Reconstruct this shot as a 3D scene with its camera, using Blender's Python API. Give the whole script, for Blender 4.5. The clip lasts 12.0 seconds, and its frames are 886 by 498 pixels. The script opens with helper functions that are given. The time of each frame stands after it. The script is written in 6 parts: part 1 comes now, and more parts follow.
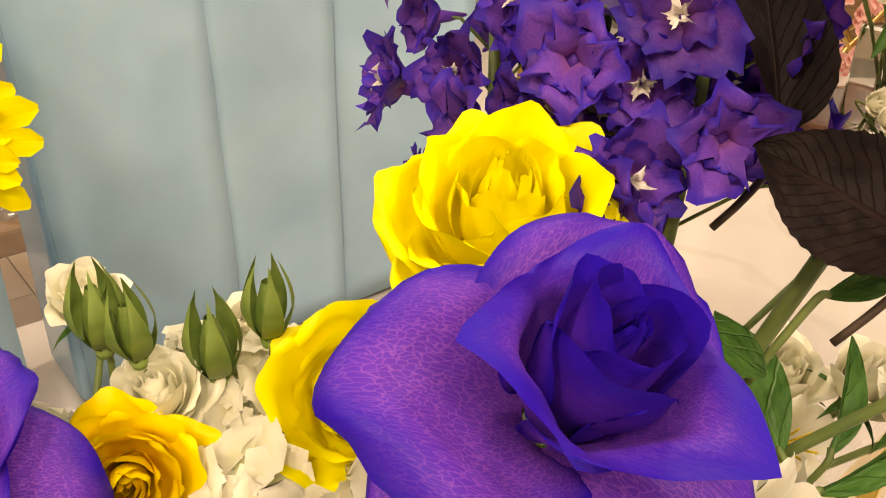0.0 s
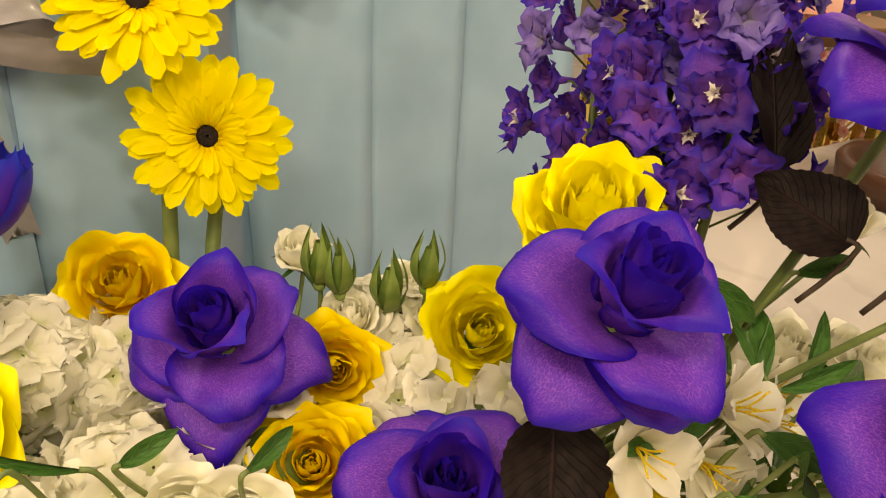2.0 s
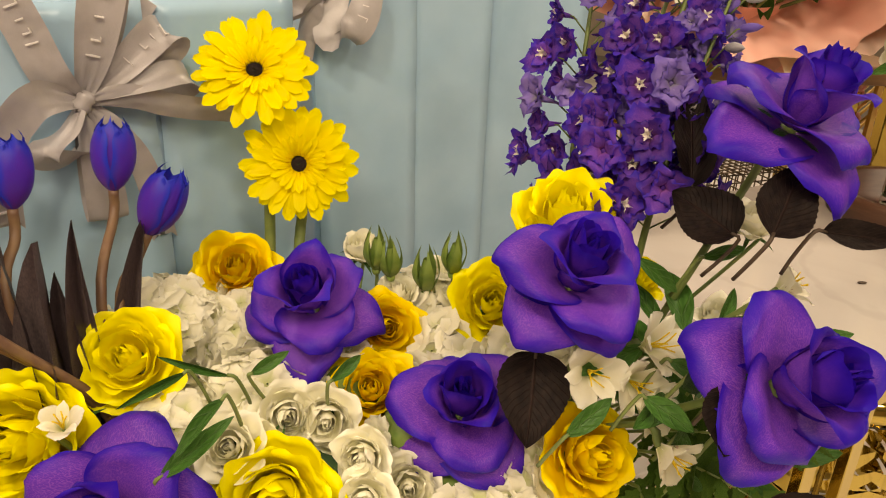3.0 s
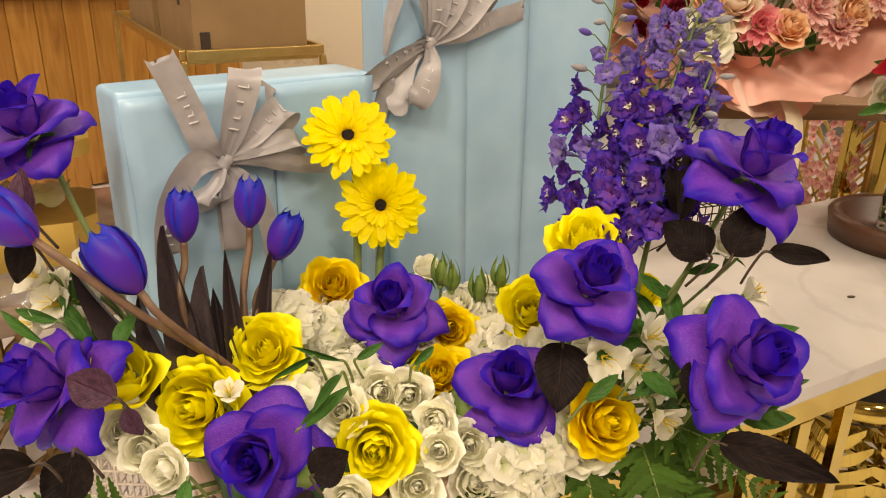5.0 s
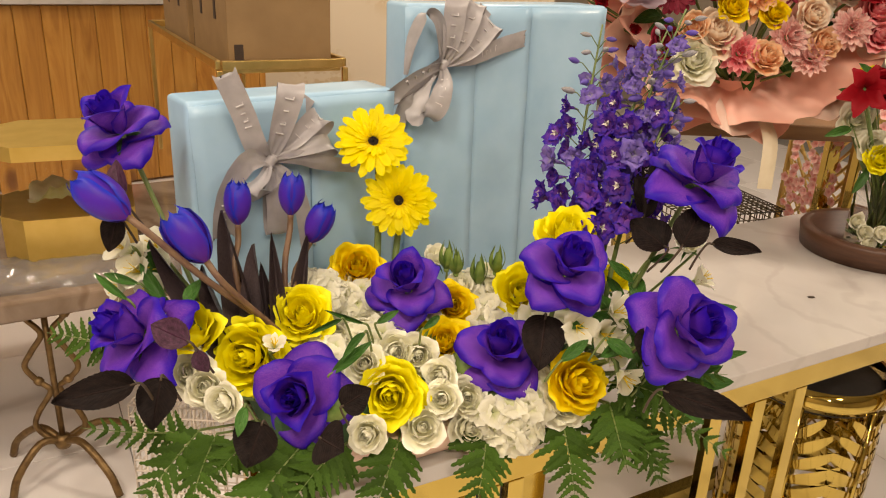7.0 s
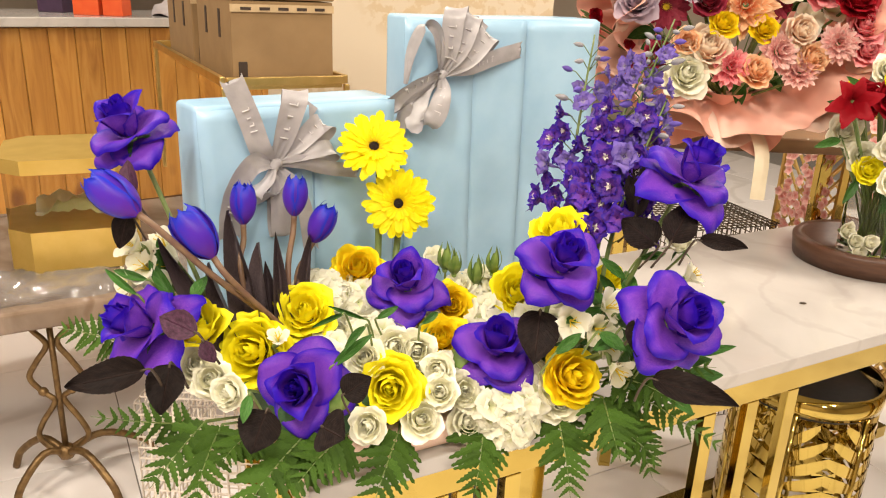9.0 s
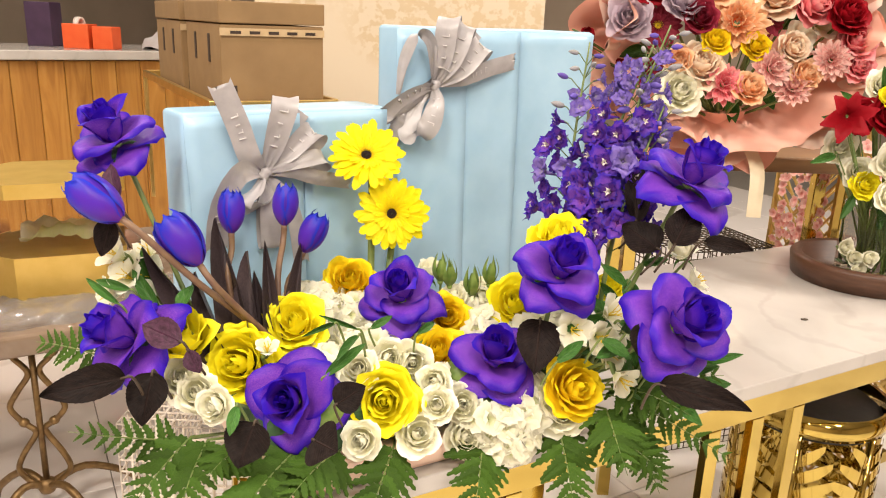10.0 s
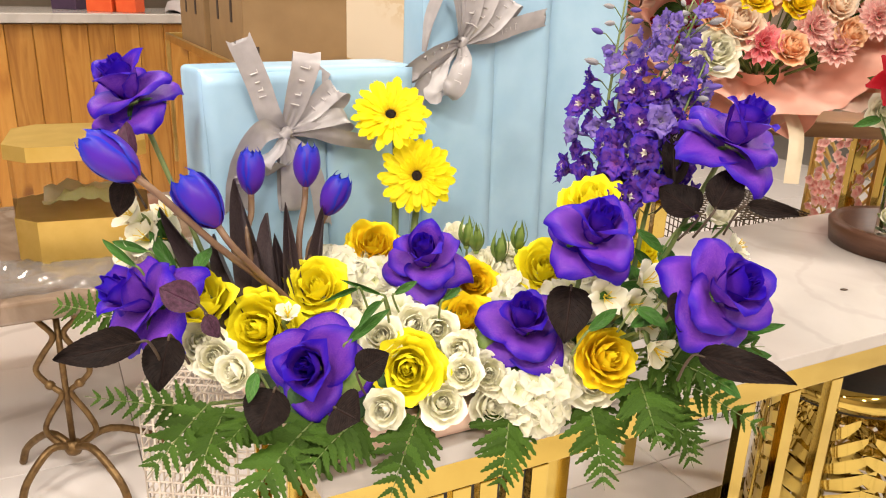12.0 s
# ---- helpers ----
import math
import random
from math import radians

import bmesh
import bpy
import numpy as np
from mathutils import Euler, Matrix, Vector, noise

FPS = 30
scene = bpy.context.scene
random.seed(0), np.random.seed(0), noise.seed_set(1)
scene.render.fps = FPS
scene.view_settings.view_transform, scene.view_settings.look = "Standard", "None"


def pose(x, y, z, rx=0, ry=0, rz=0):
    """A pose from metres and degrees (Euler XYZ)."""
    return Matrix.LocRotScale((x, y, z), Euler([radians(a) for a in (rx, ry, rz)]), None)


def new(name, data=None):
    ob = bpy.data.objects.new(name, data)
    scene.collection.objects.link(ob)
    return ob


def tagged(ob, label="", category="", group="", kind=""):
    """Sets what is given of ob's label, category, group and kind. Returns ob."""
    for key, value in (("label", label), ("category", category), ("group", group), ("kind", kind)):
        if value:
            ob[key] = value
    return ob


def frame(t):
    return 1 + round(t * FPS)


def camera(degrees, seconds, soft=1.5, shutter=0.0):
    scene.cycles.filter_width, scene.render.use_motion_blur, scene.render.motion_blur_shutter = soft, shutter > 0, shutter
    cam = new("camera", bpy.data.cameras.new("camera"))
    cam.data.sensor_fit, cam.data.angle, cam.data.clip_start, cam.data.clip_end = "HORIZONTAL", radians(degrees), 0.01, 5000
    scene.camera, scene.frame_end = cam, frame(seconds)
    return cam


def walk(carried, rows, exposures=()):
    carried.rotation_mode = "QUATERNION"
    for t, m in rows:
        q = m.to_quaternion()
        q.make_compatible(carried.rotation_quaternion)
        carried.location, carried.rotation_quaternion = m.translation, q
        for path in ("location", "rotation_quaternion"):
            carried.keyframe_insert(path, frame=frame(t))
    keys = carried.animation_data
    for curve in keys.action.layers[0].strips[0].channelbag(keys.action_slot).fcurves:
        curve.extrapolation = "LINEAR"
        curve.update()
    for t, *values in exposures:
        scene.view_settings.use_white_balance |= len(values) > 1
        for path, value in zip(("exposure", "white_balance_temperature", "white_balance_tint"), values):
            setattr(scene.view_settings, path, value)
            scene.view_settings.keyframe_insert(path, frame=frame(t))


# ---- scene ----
cam = camera(59.9, 12.0, 1.1)
PATH = [  # t, x, y, z, yaw, pitch, roll
    (0, 0.0452, -0.0126, 1.0301, 8.37, -26.97, 1.98),
    (0.5, 0.0431, -0.0540, 1.0396, 9.09, -26.35, 2.53),
    (1, 0.0295, -0.1014, 1.0424, 10.82, -26.25, 4.28),
    (1.5, 0.0354, -0.1173, 1.0588, 12.27, -26.14, 4.03),
    (2, 0.0461, -0.1534, 1.0725, 14.02, -25.40, 3.91),
    (2.5, 0.0681, -0.2288, 1.0991, 16.14, -25.05, 3.19),
    (2.7, 0.0824, -0.2641, 1.1091, 16.78, -24.20, 3.06),
    (4.3, 0.1510, -0.4109, 1.1799, 20.29, -22.73, 1.71),
    (4.5, 0.1433, -0.4256, 1.1832, 20.59, -22.49, 1.51),
    (5, 0.1430, -0.4767, 1.1929, 20.55, -21.77, 1.14),
    (5.5, 0.1641, -0.5234, 1.2061, 20.14, -21.35, 1.37),
    (6, 0.1930, -0.5676, 1.2213, 19.35, -21.22, 1.84),
    (6.5, 0.1962, -0.6103, 1.2246, 20.19, -21.27, 2.22),
    (7, 0.1981, -0.6189, 1.2268, 21.16, -21.07, 2.58),
    (7.2, 0.2020, -0.6230, 1.2281, 21.38, -20.64, 2.53),
    (8.8, 0.2170, -0.6532, 1.2329, 21.35, -19.88, 2.52),
    (9, 0.2160, -0.6531, 1.2106, 21.31, -19.29, 2.48),
    (9.5, 0.2157, -0.6526, 1.1803, 21.11, -16.42, 2.41),
    (10, 0.2058, -0.6384, 1.1699, 20.69, -16.51, 2.21),
    (10.5, 0.1851, -0.6148, 1.1561, 20.89, -17.82, 2.03),
    (11, 0.1864, -0.6139, 1.1603, 21.52, -18.03, 1.79),
    (11.5, 0.1911, -0.6182, 1.1629, 22.28, -18.42, 1.80),
    (12, 0.1915, -0.6108, 1.1550, 22.42, -18.95, 2.08),
]
walk(cam, [(t, pose(x, y, z, 0, 0, yaw) @ pose(0, 0, 0, 90 + pitch) @ pose(0, 0, 0, 0, 0, roll)) for t, x, y, z, yaw, pitch, roll in PATH],
     [(0, -0.30, 8300, 18), (0.5, 0.24, 8400, 20), (1.0, -0.38, 8300, 16), (1.5, -0.64, 8300, 14), (2.7, -0.74, 8200, 15), (5, -0.66, 7450, 15), (7.2, -0.72, 7200, 16), (8.8, -0.25, 6700, 12), (9.4, 0.01, 6500, 14), (10.0, -0.05, 6500, 14), (11.0, -0.52, 6500, 14), (11.5, -0.50, 6500, 14), (12, -0.06, 6400, 14)])

# ---- world and lights ----
world = bpy.data.worlds.new("world")
scene.world = world
world.use_nodes = True
world.node_tree.nodes["Background"].inputs[0].default_value = (1.0, 0.93, 0.82, 1)
world.node_tree.nodes["Background"].inputs[1].default_value = 0.02

LAMP_WATTS = 34.5
# Downlights at assumed places; the front ones are added as fill.
LAMPS = [(-1.5, -2.2), (0.2, -2.6), (0.1, -1.5), (1.9, -2.2), (-0.9, -1.1), (0.9, -1.3), (2.0, -0.6), (-1.6, 0.9), (0.2, 1.5), (1.7, 1.4), (-3.2, 1.6), (-1.2, 3.6), (1.2, 3.8)]


def spot(x, y):
    lamp = bpy.data.lights.new("downlight_glow", "AREA")
    lamp.shape, lamp.size, lamp.energy, lamp.color = "DISK", 0.30, LAMP_WATTS, (1.0, 0.90, 0.76)
    ob = new("downlight_glow", lamp)
    ob.location = (x, y, 2.86)


for lx, ly in LAMPS:
    spot(lx, ly)

# ---- materials ----


def mat(name, rough=0.5, metal=0.0, spec=0.5):
    m = bpy.data.materials.new(name)
    m.use_nodes = True
    b = m.node_tree.nodes["Principled BSDF"]
    b.inputs["Roughness"].default_value, b.inputs["Metallic"].default_value = rough, metal
    b.inputs["Specular IOR Level"].default_value = spec
    return m, m.node_tree.nodes, m.node_tree.links, b


def ramp(nodes, stops, kind="LINEAR"):
    r = nodes.new("ShaderNodeValToRGB")
    r.color_ramp.interpolation = kind
    while len(r.color_ramp.elements) < len(stops):
        r.color_ramp.elements.new(0.5)
    for el, (p, c) in zip(r.color_ramp.elements, stops):
        el.position, el.color = p, (*c, 1)
    return r


def noise_mat(name, c1, c2, scale=30, rough=0.5, metal=0.0, bump=0.1, fine=200, stretch=None, spec=0.5, coat=0.0, per_piece=0.0, sss=0.0):
    """A surface of two colours mottled at one scale and roughened at a finer one."""
    m, n, l, b = mat(name, rough, metal, spec)
    tc = n.new("ShaderNodeTexCoord")
    mp = n.new("ShaderNodeMapping")
    if stretch:
        mp.inputs["Scale"].default_value = stretch
    l.new(tc.outputs["Object"], mp.inputs["Vector"])
    t1, t2 = n.new("ShaderNodeTexNoise"), n.new("ShaderNodeTexNoise")
    t1.inputs["Scale"].default_value, t1.inputs["Detail"].default_value = scale, 6
    t2.inputs["Scale"].default_value, t2.inputs["Detail"].default_value = fine, 3
    l.new(mp.outputs[0], t1.inputs["Vector"])
    l.new(mp.outputs[0], t2.inputs["Vector"])
    r = ramp(n, [(0.32, c1), (0.68, c2)])
    l.new(t1.outputs[0], r.inputs[0])
    colour = r.outputs[0]
    if per_piece:
        oi, hs = n.new("ShaderNodeObjectInfo"), n.new("ShaderNodeHueSaturation")
        mr = n.new("ShaderNodeMapRange")
        mr.inputs[3].default_value, mr.inputs[4].default_value = 1 - per_piece, 1 + per_piece
        l.new(oi.outputs["Random"], mr.inputs[0])
        l.new(mr.outputs[0], hs.inputs["Value"])
        l.new(colour, hs.inputs["Color"])
        colour = hs.outputs[0]
    l.new(colour, b.inputs["Base Color"])
    bp = n.new("ShaderNodeBump")
    bp.inputs["Strength"].default_value, bp.inputs["Distance"].default_value = bump, 0.001
    l.new(t2.outputs[0], bp.inputs["Height"])
    l.new(bp.outputs[0], b.inputs["Normal"])
    b.inputs["Coat Weight"].default_value = coat
    if sss:
        b.inputs["Subsurface Weight"].default_value = sss
        b.inputs["Subsurface Radius"].default_value = (0.004, 0.003, 0.002)
        b.inputs["Subsurface Scale"].default_value = 1.0
    return m


def petal_mat(name, base, edge, throat, vein, vein_amount, edge_from=0.55, rough=0.5, bump=0.25, per_piece=0.06, vein_scale=40.0, thin=0.18):
    """A petal: throat colour at its foot, edge colour round its rim, a net of veins that fans out along it."""
    m, n, l, b = mat(name, rough, 0, 0.18)
    uv = n.new("ShaderNodeUVMap")
    sep = n.new("ShaderNodeSeparateXYZ")
    l.new(uv.outputs[0], sep.inputs[0])
    nz = n.new("ShaderNodeTexNoise")
    nz.inputs["Scale"].default_value, nz.inputs["Detail"].default_value = 5.0, 4
    l.new(uv.outputs[0], nz.inputs["Vector"])
    # rim: distance from the middle line and towards the tip
    ab = n.new("ShaderNodeMath"); ab.operation = "MULTIPLY_ADD"
    ab.inputs[1].default_value, ab.inputs[2].default_value = 2.0, -1.0
    l.new(sep.outputs[0], ab.inputs[0])
    av = n.new("ShaderNodeMath"); av.operation = "ABSOLUTE"
    l.new(ab.outputs[0], av.inputs[0])
    mx = n.new("ShaderNodeMath"); mx.operation = "SMOOTH_MAX"
    mx.inputs[2].default_value = 0.3
    l.new(av.outputs[0], mx.inputs[0]); l.new(sep.outputs[1], mx.inputs[1])
    ad = n.new("ShaderNodeMath"); ad.operation = "MULTIPLY_ADD"
    ad.inputs[1].default_value = 0.35
    l.new(nz.outputs[0], ad.inputs[0]); l.new(mx.outputs[0], ad.inputs[2])
    rim = n.new("ShaderNodeMapRange"); rim.interpolation_type = "SMOOTHSTEP"
    rim.inputs[1].default_value, rim.inputs[2].default_value = edge_from + 0.17, 1.22
    l.new(ad.outputs[0], rim.inputs[0])
    # foot
    foot = n.new("ShaderNodeMapRange"); foot.interpolation_type = "SMOOTHSTEP"
    foot.inputs[1].default_value, foot.inputs[2].default_value = 0.5, 0.02
    l.new(sep.outputs[1], foot.inputs[0])
    # veins: a stretched net, warped
    cmb = n.new("ShaderNodeVectorMath"); cmb.operation = "MULTIPLY_ADD"
    cmb.inputs[1].default_value = (1.0, 0.24, 1.0)
    wz = n.new("ShaderNodeVectorMath"); wz.operation = "SCALE"; wz.inputs["Scale"].default_value = 0.07
    l.new(nz.outputs[1], wz.inputs[0]); l.new(uv.outputs[0], cmb.inputs[0]); l.new(wz.outputs[0], cmb.inputs[2])
    vo = n.new("ShaderNodeTexVoronoi"); vo.feature = "DISTANCE_TO_EDGE"
    vo.inputs["Scale"].default_value = vein_scale
    vo.inputs["Randomness"].default_value = 0.9
    l.new(cmb.outputs[0], vo.inputs["Vector"])
    vr = n.new("ShaderNodeMapRange")
    vr.inputs[1].default_value, vr.inputs[2].default_value, vr.inputs[3].default_value, vr.inputs[4].default_value = 0.0, 0.11, 1.0, 0.0
    l.new(vo.outputs[0], vr.inputs[0])
    va = n.new("ShaderNodeMath"); va.operation = "MULTIPLY"; va.inputs[1].default_value = vein_amount
    l.new(vr.outputs[0], va.inputs[0])

    def mix(fac, a, c):
        q = n.new("ShaderNodeMix"); q.data_type = "RGBA"
        l.new(fac, q.inputs[0])
        for sock, val in ((q.inputs[6], a), (q.inputs[7], c)):
            if isinstance(val, tuple):
                sock.default_value = (*val, 1)
            else:
                l.new(val, sock)
        return q.outputs[2]

    c = mix(foot.outputs[0], base, throat)
    c = mix(va.outputs[0], c, vein)
    c = mix(rim.outputs[0], c, edge)
    oi, hs, mr = n.new("ShaderNodeObjectInfo"), n.new("ShaderNodeHueSaturation"), n.new("ShaderNodeMapRange")
    mr.inputs[3].default_value, mr.inputs[4].default_value = 1 - per_piece, 1 + per_piece
    l.new(oi.outputs["Random"], mr.inputs[0]); l.new(mr.outputs[0], hs.inputs["Value"]); l.new(c, hs.inputs["Color"])
    l.new(hs.outputs[0], b.inputs["Base Color"])
    bp = n.new("ShaderNodeBump")
    bp.inputs["Strength"].default_value, bp.inputs["Distance"].default_value = bump, 0.0006
    l.new(vo.outputs[0], bp.inputs["Height"]); l.new(bp.outputs[0], b.inputs["Normal"])
    # thin petals let some light through
    tr, ms = n.new("ShaderNodeBsdfTranslucent"), n.new("ShaderNodeMixShader")
    ms.inputs[0].default_value = thin
    l.new(hs.outputs[0], tr.inputs[0]); l.new(b.outputs[0], ms.inputs[1]); l.new(tr.outputs[0], ms.inputs[2])
    l.new(ms.outputs[0], n["Material Output"].inputs[0])
    return m


M = {}
M["purple"] = petal_mat("purple_petal", (0.14, 0.034, 0.46), (0.022, 0.003, 0.40), (0.15, 0.036, 0.42), (0.36, 0.11, 0.56), 0.65, edge_from=0.54, vein_scale=72.0)
M["purple_inner"] = petal_mat("purple_inner_petal", (0.10, 0.020, 0.44), (0.022, 0.003, 0.40), (0.10, 0.025, 0.36), (0.20, 0.05, 0.50), 0.40, edge_from=0.50, vein_scale=72.0)
M["tulip"] = petal_mat("tulip_petal", (0.085, 0.022, 0.40), (0.014, 0.035, 0.52), (0.14, 0.025, 0.30), (0.06, 0.04, 0.46), 0.35, vein_scale=40, rough=0.35, bump=0.12)
M["delphinium"] = petal_mat("delphinium_petal", (0.15, 0.05, 0.42), (0.05, 0.022, 0.44), (0.36, 0.12, 0.42), (0.34, 0.11, 0.48), 0.45, per_piece=0.35, thin=0.3)
M["delphinium_pale"] = petal_mat("delphinium_pale_petal", (0.28, 0.20, 0.56), (0.18, 0.12, 0.52), (0.44, 0.42, 0.48), (0.28, 0.20, 0.58), 0.3, per_piece=0.2, thin=0.3)
M["yellow"] = petal_mat("yellow_rose_petal", (0.95, 0.84, 0.016), (0.95, 0.87, 0.024), (0.95, 0.77, 0.010), (0.95, 0.79, 0.014), 0.2, bump=0.1, thin=0.14)
M["amber"] = petal_mat("amber_rose_petal", (0.94, 0.68, 0.012), (0.94, 0.74, 0.016), (0.94, 0.54, 0.006), (0.93, 0.62, 0.012), 0.2, bump=0.1, thin=0.14)
M["gerbera"] = petal_mat("gerbera_petal", (0.94, 0.80, 0.006), (0.94, 0.82, 0.010), (0.90, 0.66, 0.004), (0.92, 0.72, 0.006), 0.25, bump=0.3, vein_scale=14, thin=0.35)
M["cream"] = petal_mat("cream_petal", (0.94, 0.92, 0.72), (0.95, 0.94, 0.80), (0.92, 0.90, 0.58), (0.86, 0.83, 0.66), 0.2, bump=0.12, thin=0.14)
M["white"] = petal_mat("white_petal", (0.88, 0.86, 0.68), (0.91, 0.90, 0.77), (0.66, 0.70, 0.34), (0.78, 0.75, 0.62), 0.3, bump=0.25, thin=0.36)
M["red"] = petal_mat("red_petal", (0.28, 0.004, 0.010), (0.36, 0.008, 0.018), (0.25, 0.004, 0.01), (0.36, 0.004, 0.01), 0.3)
M["maroon"] = petal_mat("maroon_petal", (0.26, 0.02, 0.04), (0.32, 0.03, 0.06), (0.14, 0.01, 0.02), (0.2, 0.02, 0.03), 0.3)
M["peach"] = petal_mat("peach_petal", (0.92, 0.48, 0.24), (0.92, 0.64, 0.40), (0.84, 0.20, 0.06), (0.88, 0.42, 0.24), 0.2)
M["blush"] = petal_mat("blush_petal", (0.92, 0.66, 0.46), (0.94, 0.82, 0.66), (0.88, 0.28, 0.10), (0.9, 0.55, 0.38), 0.2)
M["pink"] = petal_mat("pink_petal", (0.88, 0.24, 0.28), (0.92, 0.42, 0.42), (0.8, 0.08, 0.12), (0.84, 0.2, 0.26), 0.2)
M["pale_pink"] = petal_mat("pale_pink_petal", (0.88, 0.48, 0.44), (0.92, 0.66, 0.60), (0.80, 0.30, 0.28), (0.86, 0.44, 0.4), 0.2)
M["lilac"] = petal_mat("lilac_petal", (0.52, 0.42, 0.50), (0.58, 0.48, 0.56), (0.40, 0.30, 0.38), (0.5, 0.4, 0.48), 0.2)
M["stem"] = noise_mat("green_stem", (0.10, 0.16, 0.04), (0.17, 0.22, 0.06), 60, 0.5, bump=0.2)
M["brown_stem"] = noise_mat("brown_stem", (0.13, 0.065, 0.045), (0.20, 0.12, 0.06), 60, 0.5, bump=0.2)


def leaf_mat(name, c1, c2, rib, rough, per_piece=0.2, side_veins=26.0, spec=0.2):
    """A leaf with a pale midrib, side veins that stand in relief, and blotches."""
    m, n, l, b = mat(name, rough, 0, spec)
    uv, sep = n.new("ShaderNodeUVMap"), n.new("ShaderNodeSeparateXYZ")
    l.new(uv.outputs[0], sep.inputs[0])
    tri = n.new("ShaderNodeMath"); tri.operation = "MULTIPLY_ADD"; tri.inputs[1].default_value, tri.inputs[2].default_value = 2.0, -1.0
    ab = n.new("ShaderNodeMath"); ab.operation = "ABSOLUTE"
    l.new(sep.outputs[0], tri.inputs[0]); l.new(tri.outputs[0], ab.inputs[0])
    tc, nz = n.new("ShaderNodeTexCoord"), n.new("ShaderNodeTexNoise")
    nz.inputs["Scale"].default_value, nz.inputs["Detail"].default_value = 7.0, 6
    l.new(uv.outputs[0], nz.inputs["Vector"])
    ph = n.new("ShaderNodeMath"); ph.operation = "MULTIPLY_ADD"; ph.inputs[1].default_value = -0.32
    l.new(ab.outputs[0], ph.inputs[0]); l.new(sep.outputs[1], ph.inputs[2])
    wob = n.new("ShaderNodeMath"); wob.operation = "MULTIPLY_ADD"; wob.inputs[1].default_value = 0.06
    l.new(nz.outputs[0], wob.inputs[0]); l.new(ph.outputs[0], wob.inputs[2])
    fr = n.new("ShaderNodeMath"); fr.operation = "PINGPONG"; fr.inputs[1].default_value = 0.5
    sc = n.new("ShaderNodeMath"); sc.operation = "MULTIPLY"; sc.inputs[1].default_value = side_veins * 0.5
    l.new(wob.outputs[0], sc.inputs[0]); l.new(sc.outputs[0], fr.inputs[0])
    vein = n.new("ShaderNodeMapRange"); vein.inputs[1].default_value, vein.inputs[2].default_value, vein.inputs[3].default_value, vein.inputs[4].default_value = 0.0, 0.09, 0.45, 0.0
    l.new(fr.outputs[0], vein.inputs[0])
    mid = n.new("ShaderNodeMapRange"); mid.inputs[1].default_value, mid.inputs[2].default_value, mid.inputs[3].default_value, mid.inputs[4].default_value = 0.0, 0.06, 0.9, 0.0
    l.new(ab.outputs[0], mid.inputs[0])
    mx = n.new("ShaderNodeMath"); mx.operation = "MAXIMUM"
    l.new(vein.outputs[0], mx.inputs[0]); l.new(mid.outputs[0], mx.inputs[1])
    r = ramp(n, [(0.3, c1), (0.7, c2)])
    l.new(nz.outputs[0], r.inputs[0])
    q = n.new("ShaderNodeMix"); q.data_type = "RGBA"; q.inputs[7].default_value = (*rib, 1)
    l.new(mx.outputs[0], q.inputs[0]); l.new(r.outputs[0], q.inputs[6])
    oi, hs, mr = n.new("ShaderNodeObjectInfo"), n.new("ShaderNodeHueSaturation"), n.new("ShaderNodeMapRange")
    mr.inputs[3].default_value, mr.inputs[4].default_value = 1 - per_piece, 1 + per_piece
    l.new(oi.outputs["Random"], mr.inputs[0]); l.new(mr.outputs[0], hs.inputs["Value"]); l.new(q.outputs[2], hs.inputs["Color"])
    l.new(hs.outputs[0], b.inputs["Base Color"])
    hi = n.new("ShaderNodeMath"); hi.operation = "MULTIPLY_ADD"; hi.inputs[1].default_value = -1.0
    l.new(mx.outputs[0], hi.inputs[0]); l.new(nz.outputs[0], hi.inputs[2])
    bp = n.new("ShaderNodeBump"); bp.inputs["Strength"].default_value, bp.inputs["Distance"].default_value = 0.8, 0.0012
    l.new(hi.outputs[0], bp.inputs["Height"]); l.new(bp.outputs[0], b.inputs["Normal"])
    return m


M["green"] = leaf_mat("green_leaf", (0.030, 0.10, 0.016), (0.060, 0.16, 0.030), (0.11, 0.22, 0.06), 0.38, side_veins=8.0)
M["bud_green"] = noise_mat("bud_green", (0.11, 0.20, 0.035), (0.22, 0.31, 0.07), 90, 0.5, bump=0.2, per_piece=0.1)
M["grey_bud"] = noise_mat("grey_green_bud", (0.22, 0.24, 0.20), (0.36, 0.33, 0.40), 120, 0.6, bump=0.2)
M["fern"] = noise_mat("fern_leaf", (0.022, 0.062, 0.006), (0.065, 0.125, 0.015), 60, 0.55, bump=0.3, spec=0.12, per_piece=0.25)
M["dark_leaf"] = leaf_mat("dark_leaf", (0.007, 0.005, 0.005), (0.021, 0.014, 0.012), (0.030, 0.018, 0.016), 0.55, spec=0.08)
M["plum_leaf"] = leaf_mat("plum_leaf", (0.035, 0.013, 0.024), (0.10, 0.04, 0.075), (0.05, 0.012, 0.03), 0.5)
M["tulip_leaf"] = noise_mat("tulip_leaf", (0.042, 0.028, 0.034), (0.085, 0.06, 0.06), 22, 0.45, bump=0.3, fine=90, stretch=(3, 3, 0.4), per_piece=0.2)
M["twig"] = noise_mat("dark_twig", (0.035, 0.022, 0.014), (0.07, 0.045, 0.025), 60, 0.6, bump=0.3)
M["black_eye"] = noise_mat("dark_flower_eye", (0.012, 0.006, 0.005), (0.035, 0.018, 0.01), 400, 0.9, bump=0.8, fine=900)
M["pollen"] = noise_mat("yellow_florets", (0.70, 0.45, 0.01), (0.85, 0.66, 0.03), 600, 0.8, bump=0.8, fine=900)
M["streak"] = noise_mat("streak_red", (0.22, 0.03, 0.03), (0.30, 0.06, 0.05), 90, 0.6)
